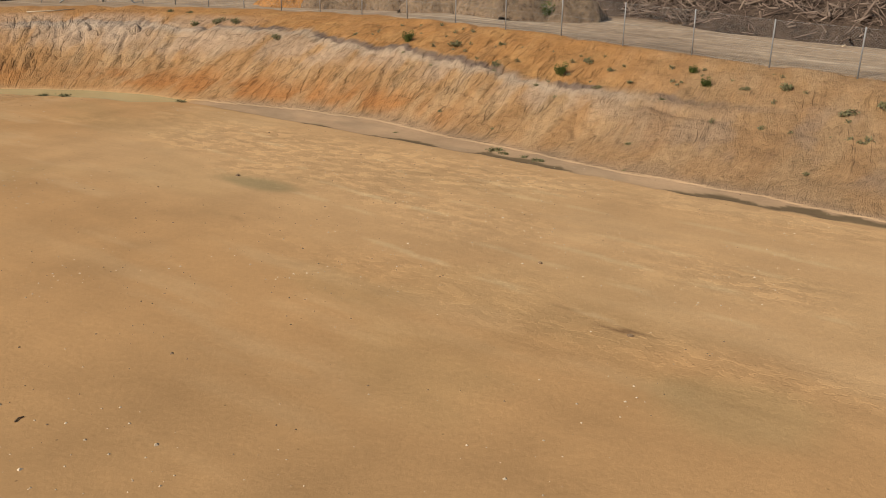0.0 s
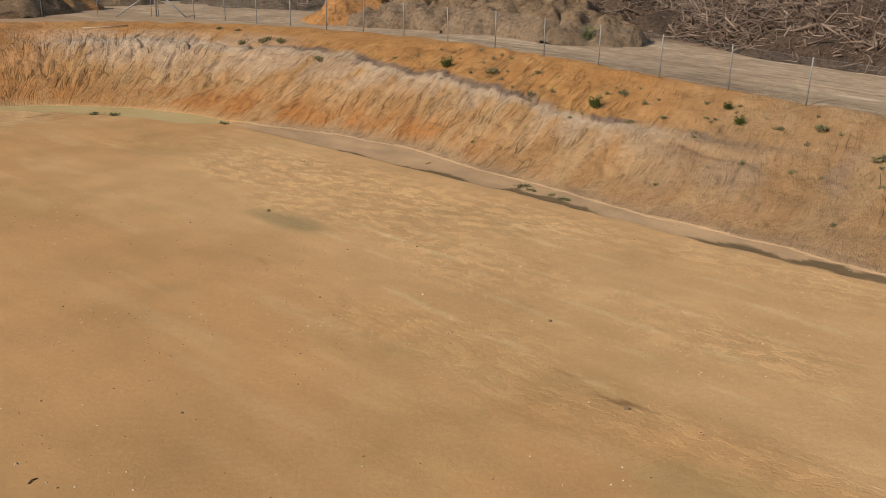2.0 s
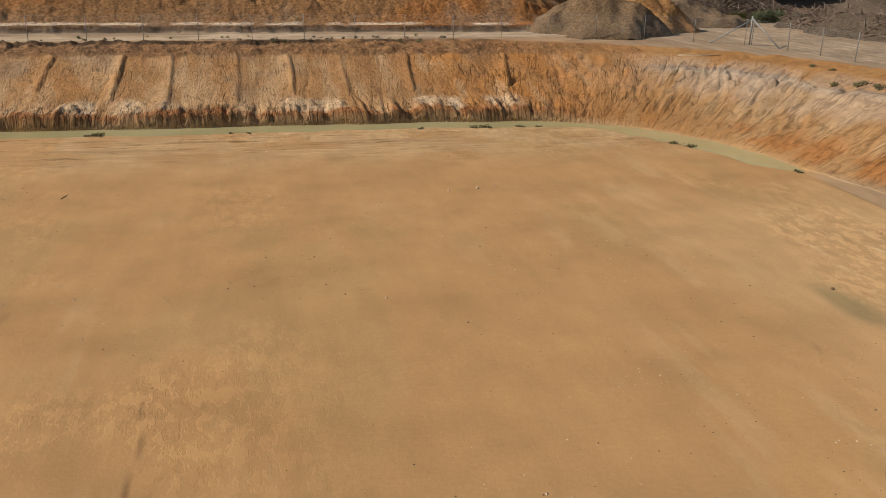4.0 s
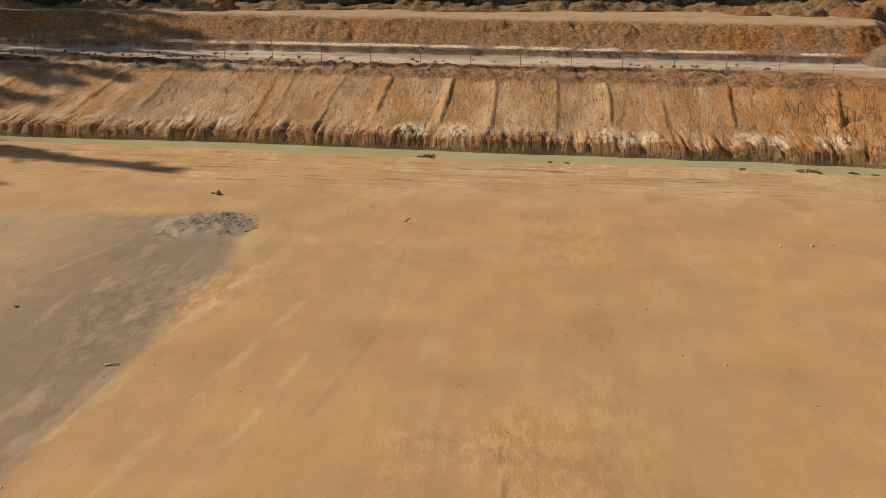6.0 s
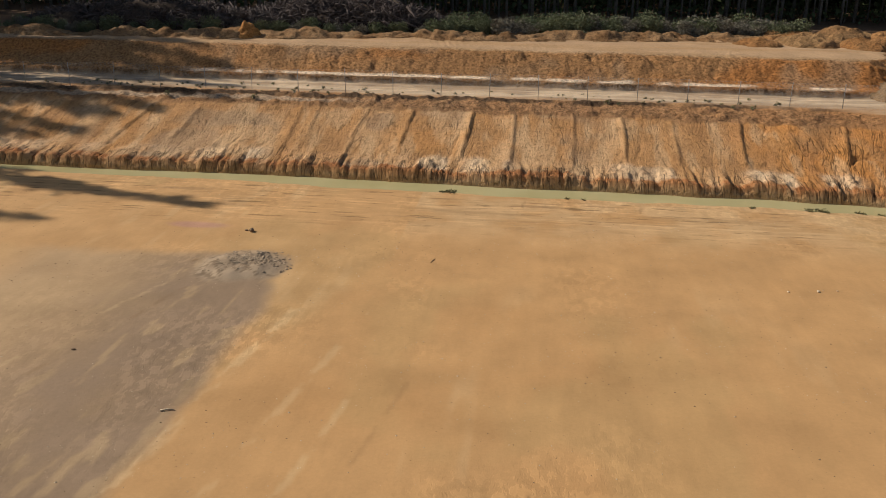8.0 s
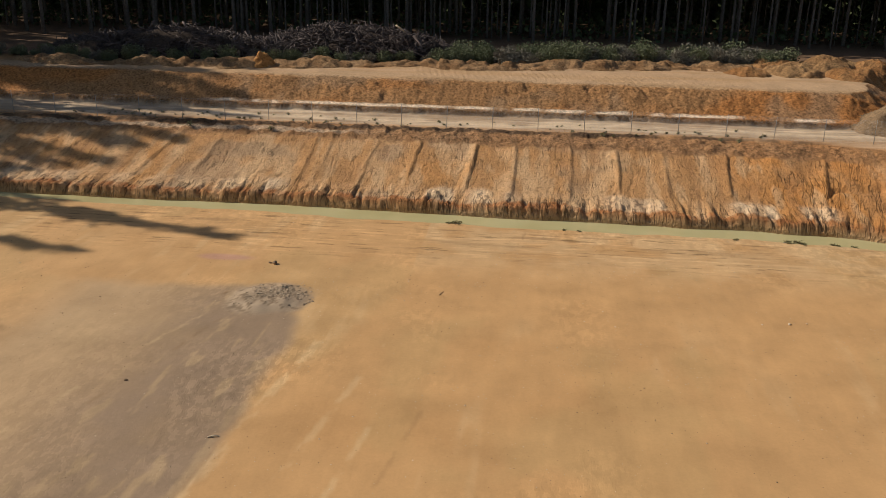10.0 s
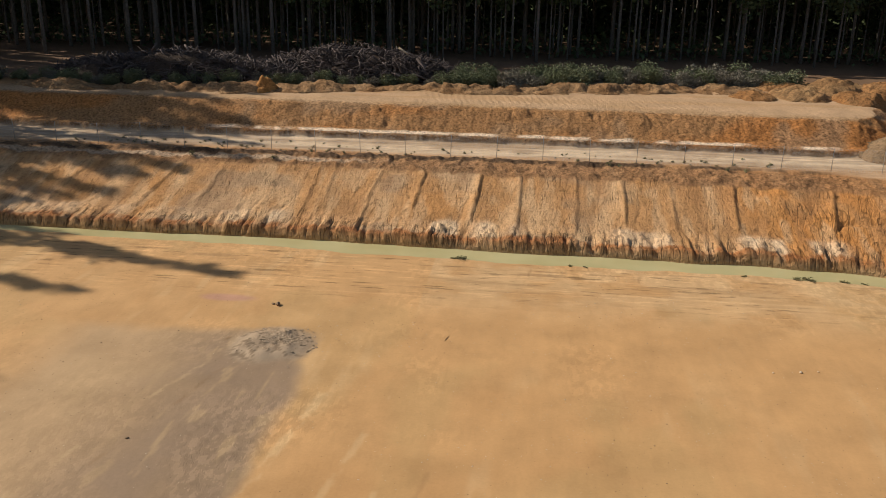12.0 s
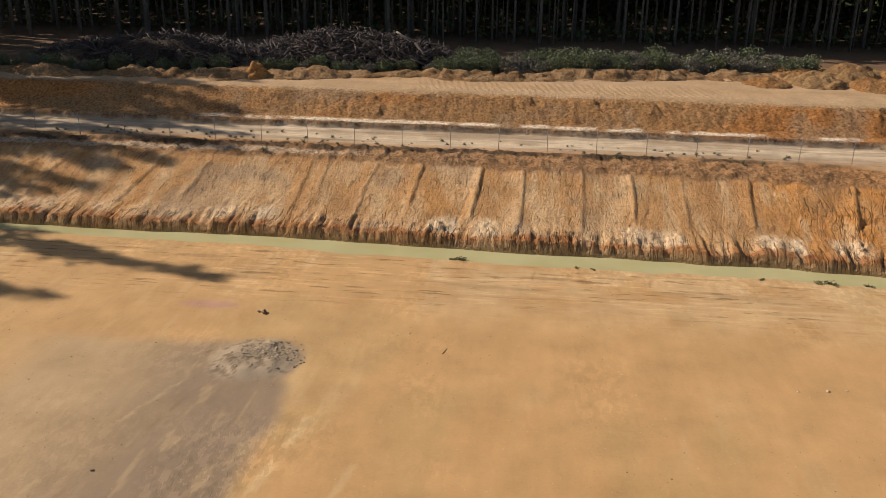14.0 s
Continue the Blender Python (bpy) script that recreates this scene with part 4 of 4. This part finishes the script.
# ---- plants ----
def bush_mesh(seed, radius, height, leaves, material, size=0.2, name="foliage"):
    """Leaves in rounded lumps, the outermost thinning out."""
    rng = random.Random(seed)
    verts, faces = [], []
    lumps = [(rng.uniform(-0.6, 0.6) * radius, rng.uniform(-0.6, 0.6) * radius, rng.uniform(0.25, 0.8) * height, rng.uniform(0.35, 0.6) * radius) for _ in range(7)]
    for _ in range(leaves):
        x, y, z, r = rng.choice(lumps)
        d = Vector((rng.gauss(0, 1), rng.gauss(0, 1), rng.gauss(0, 1))).normalized() * r * rng.uniform(0.55, 1.05)
        leaf(verts, faces, (x + d.x, y + d.y, max(0.02, z + d.z * min(1, height / radius))), size * rng.uniform(0.6, 1.3), rng)
    return mesh_of(name, verts, faces, material)


def stem_mesh(seed, radius, height, count):
    rng = random.Random(seed)
    verts, faces = [], []
    for _ in range(count):
        a, r = rng.uniform(0, 6.28), rng.uniform(0.2, 0.8) * radius
        tip = (r * math.cos(a), r * math.sin(a), height * rng.uniform(0.5, 0.9))
        tube(verts, faces, [(0, 0, -0.1), (tip[0] * 0.4, tip[1] * 0.4, tip[2] * 0.6), tip], [0.02, 0.012, 0.005], 5)
    return mesh_of("stem", verts, faces, BARK, True)


def bush_kind(seed, radius, height, leaves, material, label, category="shrub", size=0.2, group=""):
    ob = thing(category.replace(" ", "_"), (0, 0, -50), label, category, group)
    part("foliage", bush_mesh(seed, radius, height, leaves, material, size), ob)
    part("stem", stem_mesh(seed, radius, height, 7), ob)
    return ob


def strew(proto, places, sink=0.05, seed=1):
    """Copies of a built thing with its parts, one for each place; the first place takes the built one."""
    rng = random.Random(seed)
    pieces = [(o.name.split(".")[0], o.data) for o in proto.children]
    tags = [proto.get(key, "") for key in ("label", "category", "group")]
    name = proto.name.split(".")[0]
    for k, (x, y, s) in enumerate(places):
        m = Matrix.Translation((x, y, ground_at(x, y) - sink)) @ Matrix.Rotation(rng.uniform(0, 6.28), 4, "Z") @ Matrix.Scale(s, 4)
        if k == 0:
            proto.matrix_basis = m
            continue
        ob = tagged(new(name), *tags)
        ob.matrix_basis = m
        for piece, data in pieces:
            new(piece, data).parent = ob


WEED = plain_material("weed_leaf", (0.055, 0.07, 0.018), (0.13, 0.14, 0.04), 3.0, 0.95, spec=0.04, islands=True)
OLIVE = plain_material("dull_weed_leaf", (0.14, 0.13, 0.06), (0.27, 0.235, 0.12), 3.0, 0.95, spec=0.04, islands=True)
strew(bush_kind(101, 0.42, 0.62, 1100, WEED, "dark green weed bush rooted in an orange bank", "weed", 0.075, "weeds on the bank"),
      [(32.2, 26.4, 0.8), (31.0, 17.4, 0.75), (31.1, 11.4, 0.55), (32.3, 12.4, 0.5), (41.3, 24.2, 1.5), (44.6, 74.5, 1.5), (47, 77, 1.4)], seed=2)
strew(bush_kind(102, 0.30, 0.20, 260, OLIVE, "low straggling grey-green weed on a clay bank", "weed", 0.07, "weeds on the bank"),
      [(32.3, 23.8, 1.2), (30.6, 5.2, 1.3), (29.9, 6.2, 1.1), (32.4, 17.0, 1.0), (30.9, 20.6, 1.0), (31.6, 8.6, 1.1), (25.6, 6.1, 0.5), (29.2, 4.2, 1.0),
       (31.2, 10.0, 0.7), (30.2, 15.4, 0.7), (30.9, 14.3, 0.6), (28.3, 8.4, 0.6), (29.7, 12.4, 0.5), (32.2, 40.4, 1.6), (32.4, 39.2, 1.3), (31.5, 41.5, 1.2), (31.0, 34.4, 1.1),
       (33.0, 21.6, 0.7), (31.6, 4.4, 0.9), (28.0, 5.2, 0.6), (27.1, 20.7, 0.5), (26.3, 17.6, 0.4), (31.9, 15.6, 0.7), (32.6, 45.3, 0.9), (32.9, 43.8, 0.8), (29.9, 17.9, 0.5)], seed=3)
rng = random.Random(8)
strew(bush_kind(103, 0.26, 0.10, 220, OLIVE, "flat tuft of dull olive weed at a ditch's edge", "weed", 0.06, "weeds by the ditch"),
      [(24.4, 16.3, 1.2), (24.25, 15.8, 0.9), (24.1, 14.9, 0.8), (24.0, 14.3, 1.0), (24.6, 34.0, 1.3), (22.1, 40.2, 1.8), (21.7, 40.9, 1.5), (-8.35, 47.1, 1.6), (-8.9, 47.1, 1.0), (12.8, 46.7, 2.0),
       (12.0, 46.6, 1.4), (14.8, 46.6, 1.4), (16.0, 46.5, 1.2), (-1.5, 46.9, 0.9), (-0.6, 46.8, 0.8), (9.0, 46.6, 0.9), (26.2, 12.0, 0.7), (25.0, 21.2, 0.6), (24.3, 11.2, 0.5)], seed=4)
strew(bush_kind(104, 0.16, 0.22, 60, OLIVE, "dark dry grass tuft by a fence on a dirt track", "grass tuft", 0.09, "tufts along the far fence"),
      [(rng.uniform(-42, 14), rng.gauss(62.2, 0.8), rng.uniform(0.5, 1.15)) for _ in range(95)] + [(1.5, 60.2, 1.5), (2.2, 60.0, 1.2), (-24, 58.8, 1.6), (-30.5, 58.9, 1.7), (10.2, 60.0, 1.3), (11.5, 59.9, 1.4)], seed=5)

sprig = random.Random(17)
strew(bush_kind(105, 0.16, 0.16, 90, OLIVE, "small dry tuft on a clay bank", "weed", 0.06, "weeds on the bank"),
      [(float(side_toe(y)) + sprig.uniform(0.45, 0.92) * float(side_fence(y) - side_toe(y)), float(y), sprig.uniform(0.4, 1.0)) for y in [sprig.uniform(2, 30) for _ in range(60)]], seed=9)

# windrow of cleared scrub below the trees
green_scrub = bush_kind(110, 1.5, 1.5, 1600, SHRUB, "grey-green mound of cleared scrub before the trees", "shrub", 0.19, "scrub windrow")
grey_scrub = bush_kind(111, 1.5, 1.4, 1600, DRY, "dry grey mound of cleared scrub before the trees", "shrub", 0.18, "scrub windrow")
rng = random.Random(12)
green_at, grey_at = [], []
for x in np.arange(-64, 22, 1.05):
    for row in (0, 1, 2):
        if x < -12 and row:
            continue
        y = float(scrub_front(x)) + 1.9 + row * 2.0 + rng.uniform(-0.7, 0.7)
        s = rng.uniform(0.65, 1.2) * (0.7 if x < -12 else 1.0)
        chance = float(np.interp(x, [-60, -15, 0, 22], [0.15, 0.25, 0.55, 0.85]))
        (grey_at if rng.random() < chance else green_at).append((float(x + rng.uniform(-0.5, 0.5)), y, s))
for _ in range(44):
    x, y = rng.uniform(46, 62), rng.uniform(60, 76)
    (grey_at if rng.random() < 0.5 else green_at).append((x, y, rng.uniform(0.3, 0.75)))
strew(green_scrub, green_at, 0.15, 6)
strew(grey_scrub, grey_at, 0.15, 7)


# ---- piles of felled timber ----
def brush_pile(at, spread, height, count, seed, label, core_colours, stout=1.0, wood=None):
    """Tangled stems and branches heaped over a core of soil and roots."""
    rng = random.Random(seed)
    core = mound(at, 1.0, height * 0.8, core_colours, label, "brush_mound", seed=seed % 50, stretch=spread, rough=0.3, flat=0.6, group="brush piles")
    tagged(core, category="brush pile")
    base = core.matrix_basis.translation
    for batch, share, thick in (("twig_tangle", 0.55, (0.010, 0.024)), ("branch_tangle", 0.37, (0.02, 0.05)), ("log_tangle", 0.08, (0.045, 0.11))):
        verts, faces = [], []
        for _ in range(int(count * share)):
            while True:
                u, v = rng.uniform(-1, 1), rng.uniform(-1, 1)
                if u * u + v * v < 1:
                    break
            r = math.hypot(u, v)
            h = height * 0.8 * min(1.0, 1.25 * (1 - r)) ** 0.6
            p = Vector((u * spread[0], v * spread[1], ground_at(at[0] + u * spread[0], at[1] + v * spread[1]) - base.z + h + rng.uniform(-0.1, 0.25)))
            length = rng.uniform(0.4, 1.5) if batch == "twig_tangle" else rng.uniform(0.6, 2.3)
            d = Vector((rng.gauss(0, 1), rng.gauss(0, 1), rng.gauss(0.15, 0.55))).normalized()
            bend = Vector((rng.gauss(0, 0.15), rng.gauss(0, 0.15), rng.gauss(0, 0.12))) * length
            r0 = rng.uniform(*thick) * stout
            tube(verts, faces, [p - d * length / 2, p + bend, p + d * length / 2], [r0, r0 * 0.85, r0 * rng.uniform(0.3, 0.8)], 5 if batch != "twig_tangle" else 3)
        ob = part(batch, mesh_of(batch, verts, faces, wood or STICK, True), core)
        tagged(ob, kind="stuff")
    return core


brush_pile((54.5, 10.5), (9.5, 16.0), 4.6, 21000, 301, "tangled pile of dead branches and stumps beyond a fence", ((0.06, 0.042, 0.03), (0.12, 0.08, 0.055)), 0.8)
brush_pile((-40.0, 79.6), (13.0, 4.2), 2.8, 5200, 302, "dark pile of felled branches before the trees", ((0.04, 0.028, 0.02), (0.07, 0.048, 0.034)), 1.3, SHADESTICK)
brush_pile((-22.5, 83.6), (11.0, 4.6), 3.2, 5200, 306, "dark pile of felled branches and stumps before the trees", ((0.04, 0.028, 0.02), (0.07, 0.048, 0.034)), 1.4, SHADESTICK)
brush_pile((54.0, 62.0), (8.0, 14.0), 3.0, 3600, 303, "grey pile of felled branches beside a track", ((0.10, 0.075, 0.05), (0.18, 0.13, 0.09)))
brush_pile((56.5, 34.0), (8.0, 12.0), 3.4, 5000, 305, "brown pile of dead branches behind soil heaps", ((0.10, 0.065, 0.04), (0.17, 0.11, 0.07)))
brush_pile((46.0, 84.0), (11.0, 6.0), 2.6, 2200, 304, "grey pile of felled branches before the trees", ((0.10, 0.075, 0.05), (0.18, 0.13, 0.09)))


# ---- forest ----
def tree_kind(seed, height, thick, label):
    rng = random.Random(seed)
    ob = thing("tree", (0, 0, -80), label, "tree", "forest edge")
    bend = [(rng.uniform(-0.25, 0.25), rng.uniform(-0.25, 0.25)) for _ in range(6)]
    verts, faces = [], []
    pts = [(bx * k / 5, by * k / 5, -0.4 + (height + 0.4) * k / 5) for k, (bx, by) in enumerate(bend)]
    tube(verts, faces, pts, [thick * (1.15 - 0.95 * k / 5) for k in range(6)], 8)
    for _ in range(16):
        z = rng.uniform(0.12, 0.85) * height
        a, r = rng.uniform(0, 6.28), rng.uniform(0.5, 2.4) * (0.5 if z < 0.4 * height else 1)
        tube(verts, faces, [(0, 0, z), (0.6 * r * math.cos(a), 0.6 * r * math.sin(a), z + 0.15 * r), (r * math.cos(a), r * math.sin(a), z + 0.5 * r)], [0.04, 0.025, 0.01], 4)
    part("trunk", mesh_of("trunk", verts, faces, BARK, True), ob)
    verts, faces = [], []
    lumps = []
    for _ in range(26):
        z = rng.uniform(0.38, 1.0)
        r = 2.9 * (1.02 - z)
        a, q = rng.uniform(0, 6.28), rng.uniform(0, 1.0) * r
        lumps.append((q * math.cos(a), q * math.sin(a), z * height, 0.25 + 1.9 * (1.0 - z) + rng.uniform(0, 0.2)))
    for _ in range(880):
        x, y, z, r = rng.choice(lumps)
        d = Vector((rng.gauss(0, 1), rng.gauss(0, 1), rng.gauss(0, 0.9))).normalized() * r * rng.uniform(0.4, 1.0)
        leaf(verts, faces, (x + d.x, y + d.y, z + d.z), rng.uniform(0.4, 0.8), rng)
    part("crown", mesh_of("crown", verts, faces, LEAF), ob)
    return ob


kinds = [tree_kind(400 + k, h, t, "tall slender dark forest tree with a bare trunk") for k, (h, t) in enumerate([(24, 0.17), (21, 0.13), (26, 0.20), (19, 0.11)])]
rng = random.Random(21)
spots = [[] for _ in kinds]
for y in np.arange(103.5, 118, 3.4):
    for x in np.arange(-86, 62, 3.6):
        edge = 103.0 + 3 * math.sin(x * 0.07)
        px, py = x + rng.uniform(-1.9, 1.9), y + rng.uniform(-1.2, 1.2)
        if py > edge:
            spots[rng.randrange(4)].append((float(px), float(py), rng.uniform(0.8, 1.2)))
# the wood's western arm, which shades the end of the far bank
for _ in range(46):
    px, py = rng.uniform(-96, -77), rng.uniform(58, 100)
    spots[rng.randrange(4)].append((px, py, rng.uniform(0.85, 1.15)))
for px, py, s in [(-69.5, 69.5, 1.1), (-70, 73, 1.1), (-70.5, 77, 1.1), (-71, 82, 1.15), (-60, 101, 1.15), (-56, 103, 1.15), (-52, 102, 1.1), (-47, 102.5, 1.15), (-42, 103, 1.1), (-37, 102, 1.15), (-64, 97, 1.1), (-66.5, 53.3, 1.2), (-73, 55.2, 1.1), (-75.2, 49.3, 1.14), (-74.8, 39.0, 1.15), (-75.5, 66.0, 1.1), (-77, 61.0, 1.05), (-79, 58.5, 1.1), (-77.5, 64.0, 1.12), (-72.5, 70.5, 1.1), (-73, 76, 1.12), (-74, 80.5, 1.12), (-71, 61, 0.95), (-68.5, 65, 1.02), (-71.5, 67, 1.08), (-69.5, 75, 1.05), (-72, 79, 1.1), (-71, 84, 1.1), (-70, 86, 1.12), (-69, 90, 1.1), (-70, 94, 1.15), (-72, 98, 1.15), (-68, 100, 1.1), (-75, 92, 1.1), (-74, 84, 1.1)]:
    spots[2 if s > 1.05 else 0].append((px, py, s))
for kind, places in zip(kinds, spots):
    strew(kind, places, 0.2, 31)


def deep_forest():
    """The wood behind the edge: trunks and canopy past counting."""
    rng = random.Random(77)
    verts, faces = [], []
    for _ in range(420):
        x, y = rng.uniform(-130, 100), rng.uniform(119, 230)
        z, h, r = ground_at(x, y), rng.uniform(18, 26), rng.uniform(0.09, 0.2)
        tube(verts, faces, [(x, y, z - 0.3), (x + rng.uniform(-0.4, 0.4), y, z + h)], [r * 1.1, r * 0.3], 6)
    ob = new("forest_trunks", mesh_of("forest_trunks", verts, faces, BARK, True))
    tagged(ob, "dense dark trunks deep in the forest", "forest", kind="stuff")
    verts, faces = [], []
    for _ in range(46000):
        x, y = rng.uniform(-150, 120), rng.uniform(104, 235)
        leaf(verts, faces, (x, y, 6 + rng.uniform(12, 25)), rng.uniform(2.0, 3.6), rng)
    for _ in range(14000):
        x, y = rng.uniform(-120, 80), rng.uniform(108, 190)
        leaf(verts, faces, (x, y, 6 + rng.uniform(0.2, 1.6)), rng.uniform(0.4, 1.0), rng)
    for _ in range(26000):
        x, y = rng.uniform(-150, 120), rng.uniform(140, 235)
        leaf(verts, faces, (x, y, 6 + rng.uniform(0.2, 10)), rng.uniform(1.2, 2.6), rng)
    ob = new("forest_canopy", mesh_of("forest_canopy", verts, faces, LEAF))
    tagged(ob, "closed dark green forest canopy and undergrowth", "forest", kind="stuff")


deep_forest()


# ---- loose stones, clods and sticks on the floor ----
def stone_mesh(seed, material, flat=0.6):
    rng = random.Random(seed)
    bm = bmesh.new()
    bmesh.ops.create_icosphere(bm, subdivisions=1, radius=1.0)
    for v in bm.verts:
        v.co *= rng.uniform(0.7, 1.15)
        v.co.z *= flat
    me = bpy.data.meshes.new("stone")
    bm.to_mesh(me)
    bm.free()
    me.materials.append(material)
    return me


def stone(at, size, material, label, seed, name="stone", group="loose stones"):
    x, y = at
    ob = new(name, stone_mesh(seed, material))
    ob.matrix_basis = Matrix.Translation((x, y, ground_at(x, y) + size * 0.25)) @ Matrix.Rotation(seed, 4, "Z") @ Matrix.Diagonal((size, size * 0.75, size, 1))
    return tagged(ob, label, "stone", group)


for k, (x, y, s) in enumerate([(7.43, 33.41, 0.06), (8.72, 33.6, 0.10), (9.57, 33.78, 0.06)]):
    stone((x, y), s, STONE, "pale stone lying on the pit floor", 500 + k)
for k, (x, y, s) in enumerate([(-17.58, 38.01, 0.22), (-17.9, 38.1, 0.11), (-19.46, 23.88, 0.09), (15.07, 8.85, 0.06), (12.7, 5.6, 0.07), (16.4, 20.4, 0.09), (-12.0, 14.0, 0.07)]):
    stone((x, y), s, DARKSTONE, "dark clod of earth lying on the pit floor", 520 + k, "clod")


def stick(a, b, r, label, material=STICK):
    verts, faces = [], []
    za, zb = ground_at(*a), ground_at(*b)
    ax, ay = a
    tube(verts, faces, [(0, 0, r), ((b[0] - ax) / 2, (b[1] - ay) / 2 + 0.03, r * 1.6), (b[0] - ax, b[1] - ay, zb - za + r)], [r, r * 0.9, r * 0.6], 6)
    ob = new("stick", mesh_of("stick", verts, faces, material, True))
    ob.matrix_basis = Matrix.Translation((ax, ay, za))
    return tagged(ob, label, "stick", "loose sticks")


stick((-8.1, 34.75), (-7.95, 35.3), 0.014, "short dark stick lying on the pit floor", DARKSTONE)
stick((4.6, 11.3), (4.76, 11.33), 0.013, "short dark stick lying on the pit floor", DARKSTONE)
stick((-14.7, 20.2), (-14.3, 20.3), 0.028, "pale piece of wood on the pit floor", STONE)
stone((44.2, 9.7), 0.16, STONE, "pale bleached stone beside a brush pile", 560)
log_verts, log_faces = [], []
tube(log_verts, log_faces, [(-0.5, 0, 0.35), (0.05, 0.05, 0.0), (0.5, 0, -0.3)], [0.09, 0.1, 0.08], 8)
pale_log = new("log", mesh_of("log", log_verts, log_faces, STONE, True))
pale_log.matrix_basis = Matrix.Translation((-17.6, 82.6, ground_at(-17.6, 82.6) + 2.75))
tagged(pale_log, "pale sawn log end lying on a brush pile", "log")
stick((27.2, 51.8), (29.6, 50.6), 0.05, "pale bleached branch on the bank's top", STONE)


def pebbles():
    """Fine scattered stones and crumbs, past counting."""
    rng = random.Random(91)
    nrng = np.random.RandomState(5)
    shape = [(0, 0, 0.7), (1, 0, 0), (0.2, 0.9, 0), (-0.9, 0.3, 0), (-0.3, -0.9, 0)]
    for name, material, count, label in (("pebbles", STONE, 5200, "pale pebbles strewn over the pit floor"), ("crumbs", DARKSTONE, 3800, "dark earth crumbs strewn over the pit floor")):
        x = nrng.uniform(-42, 24, count * 3)
        y = nrng.uniform(4, 47, count * 3)
        keep = vnoise(x * 0.25, y * 0.25, 300 + len(name)) ** 2 > nrng.uniform(0.05, 0.8, len(x))
        x, y = x[keep][:count], y[keep][:count]
        z = terrain(x, y)
        verts, faces = [], []
        for px, py, pz in zip(x, y, z):
            s = 0.010 + 0.020 * rng.random() ** 2 + (0.02 if rng.random() < 0.03 else 0)
            k = len(verts)
            a = rng.uniform(0, 6.28)
            ca, sa = math.cos(a) * s, math.sin(a) * s
            verts += [(px + ca * u - sa * v, py + sa * u + ca * v, pz + s * w) for u, v, w in shape]
            faces += [(k, k + 1, k + 2), (k, k + 2, k + 3), (k, k + 3, k + 4), (k, k + 4, k + 1)]
        tagged(new(name, mesh_of(name, verts, faces, material)), label, "stones", kind="stuff")


def rubble():
    """Broken crust and clods lying over the low grey heap."""
    rng = random.Random(93)
    verts, faces = [], []
    for _ in range(1300):
        a, q = rng.uniform(0, 6.28), abs(rng.gauss(0, 0.5))
        x, y = -16.1 + 1.7 * q * math.cos(a), 33.5 + 1.5 * q * math.sin(a)
        s = 0.02 + 0.085 * rng.random() ** 3
        z, k, turn = ground_at(x, y), len(verts), rng.uniform(0, 6.28)
        ring = [(math.cos(turn + i * 1.257) * s * rng.uniform(0.6, 1.2), math.sin(turn + i * 1.257) * s * rng.uniform(0.6, 1.2)) for i in range(5)]
        verts += [(x + u, y + v, z - 0.01) for u, v in ring]
        verts += [(x + 0.6 * u, y + 0.6 * v, z + s * rng.uniform(0.2, 0.5)) for u, v in ring]
        faces += [(k + i, k + (i + 1) % 5, k + 5 + (i + 1) % 5, k + 5 + i) for i in range(5)] + [tuple(range(k + 5, k + 10))]
    tagged(new("rubble", mesh_of("rubble", verts, faces, RUBBLE)), "grey-brown crumbled clods on a low heap", "rubble", kind="stuff")


rubble()

pebbles()
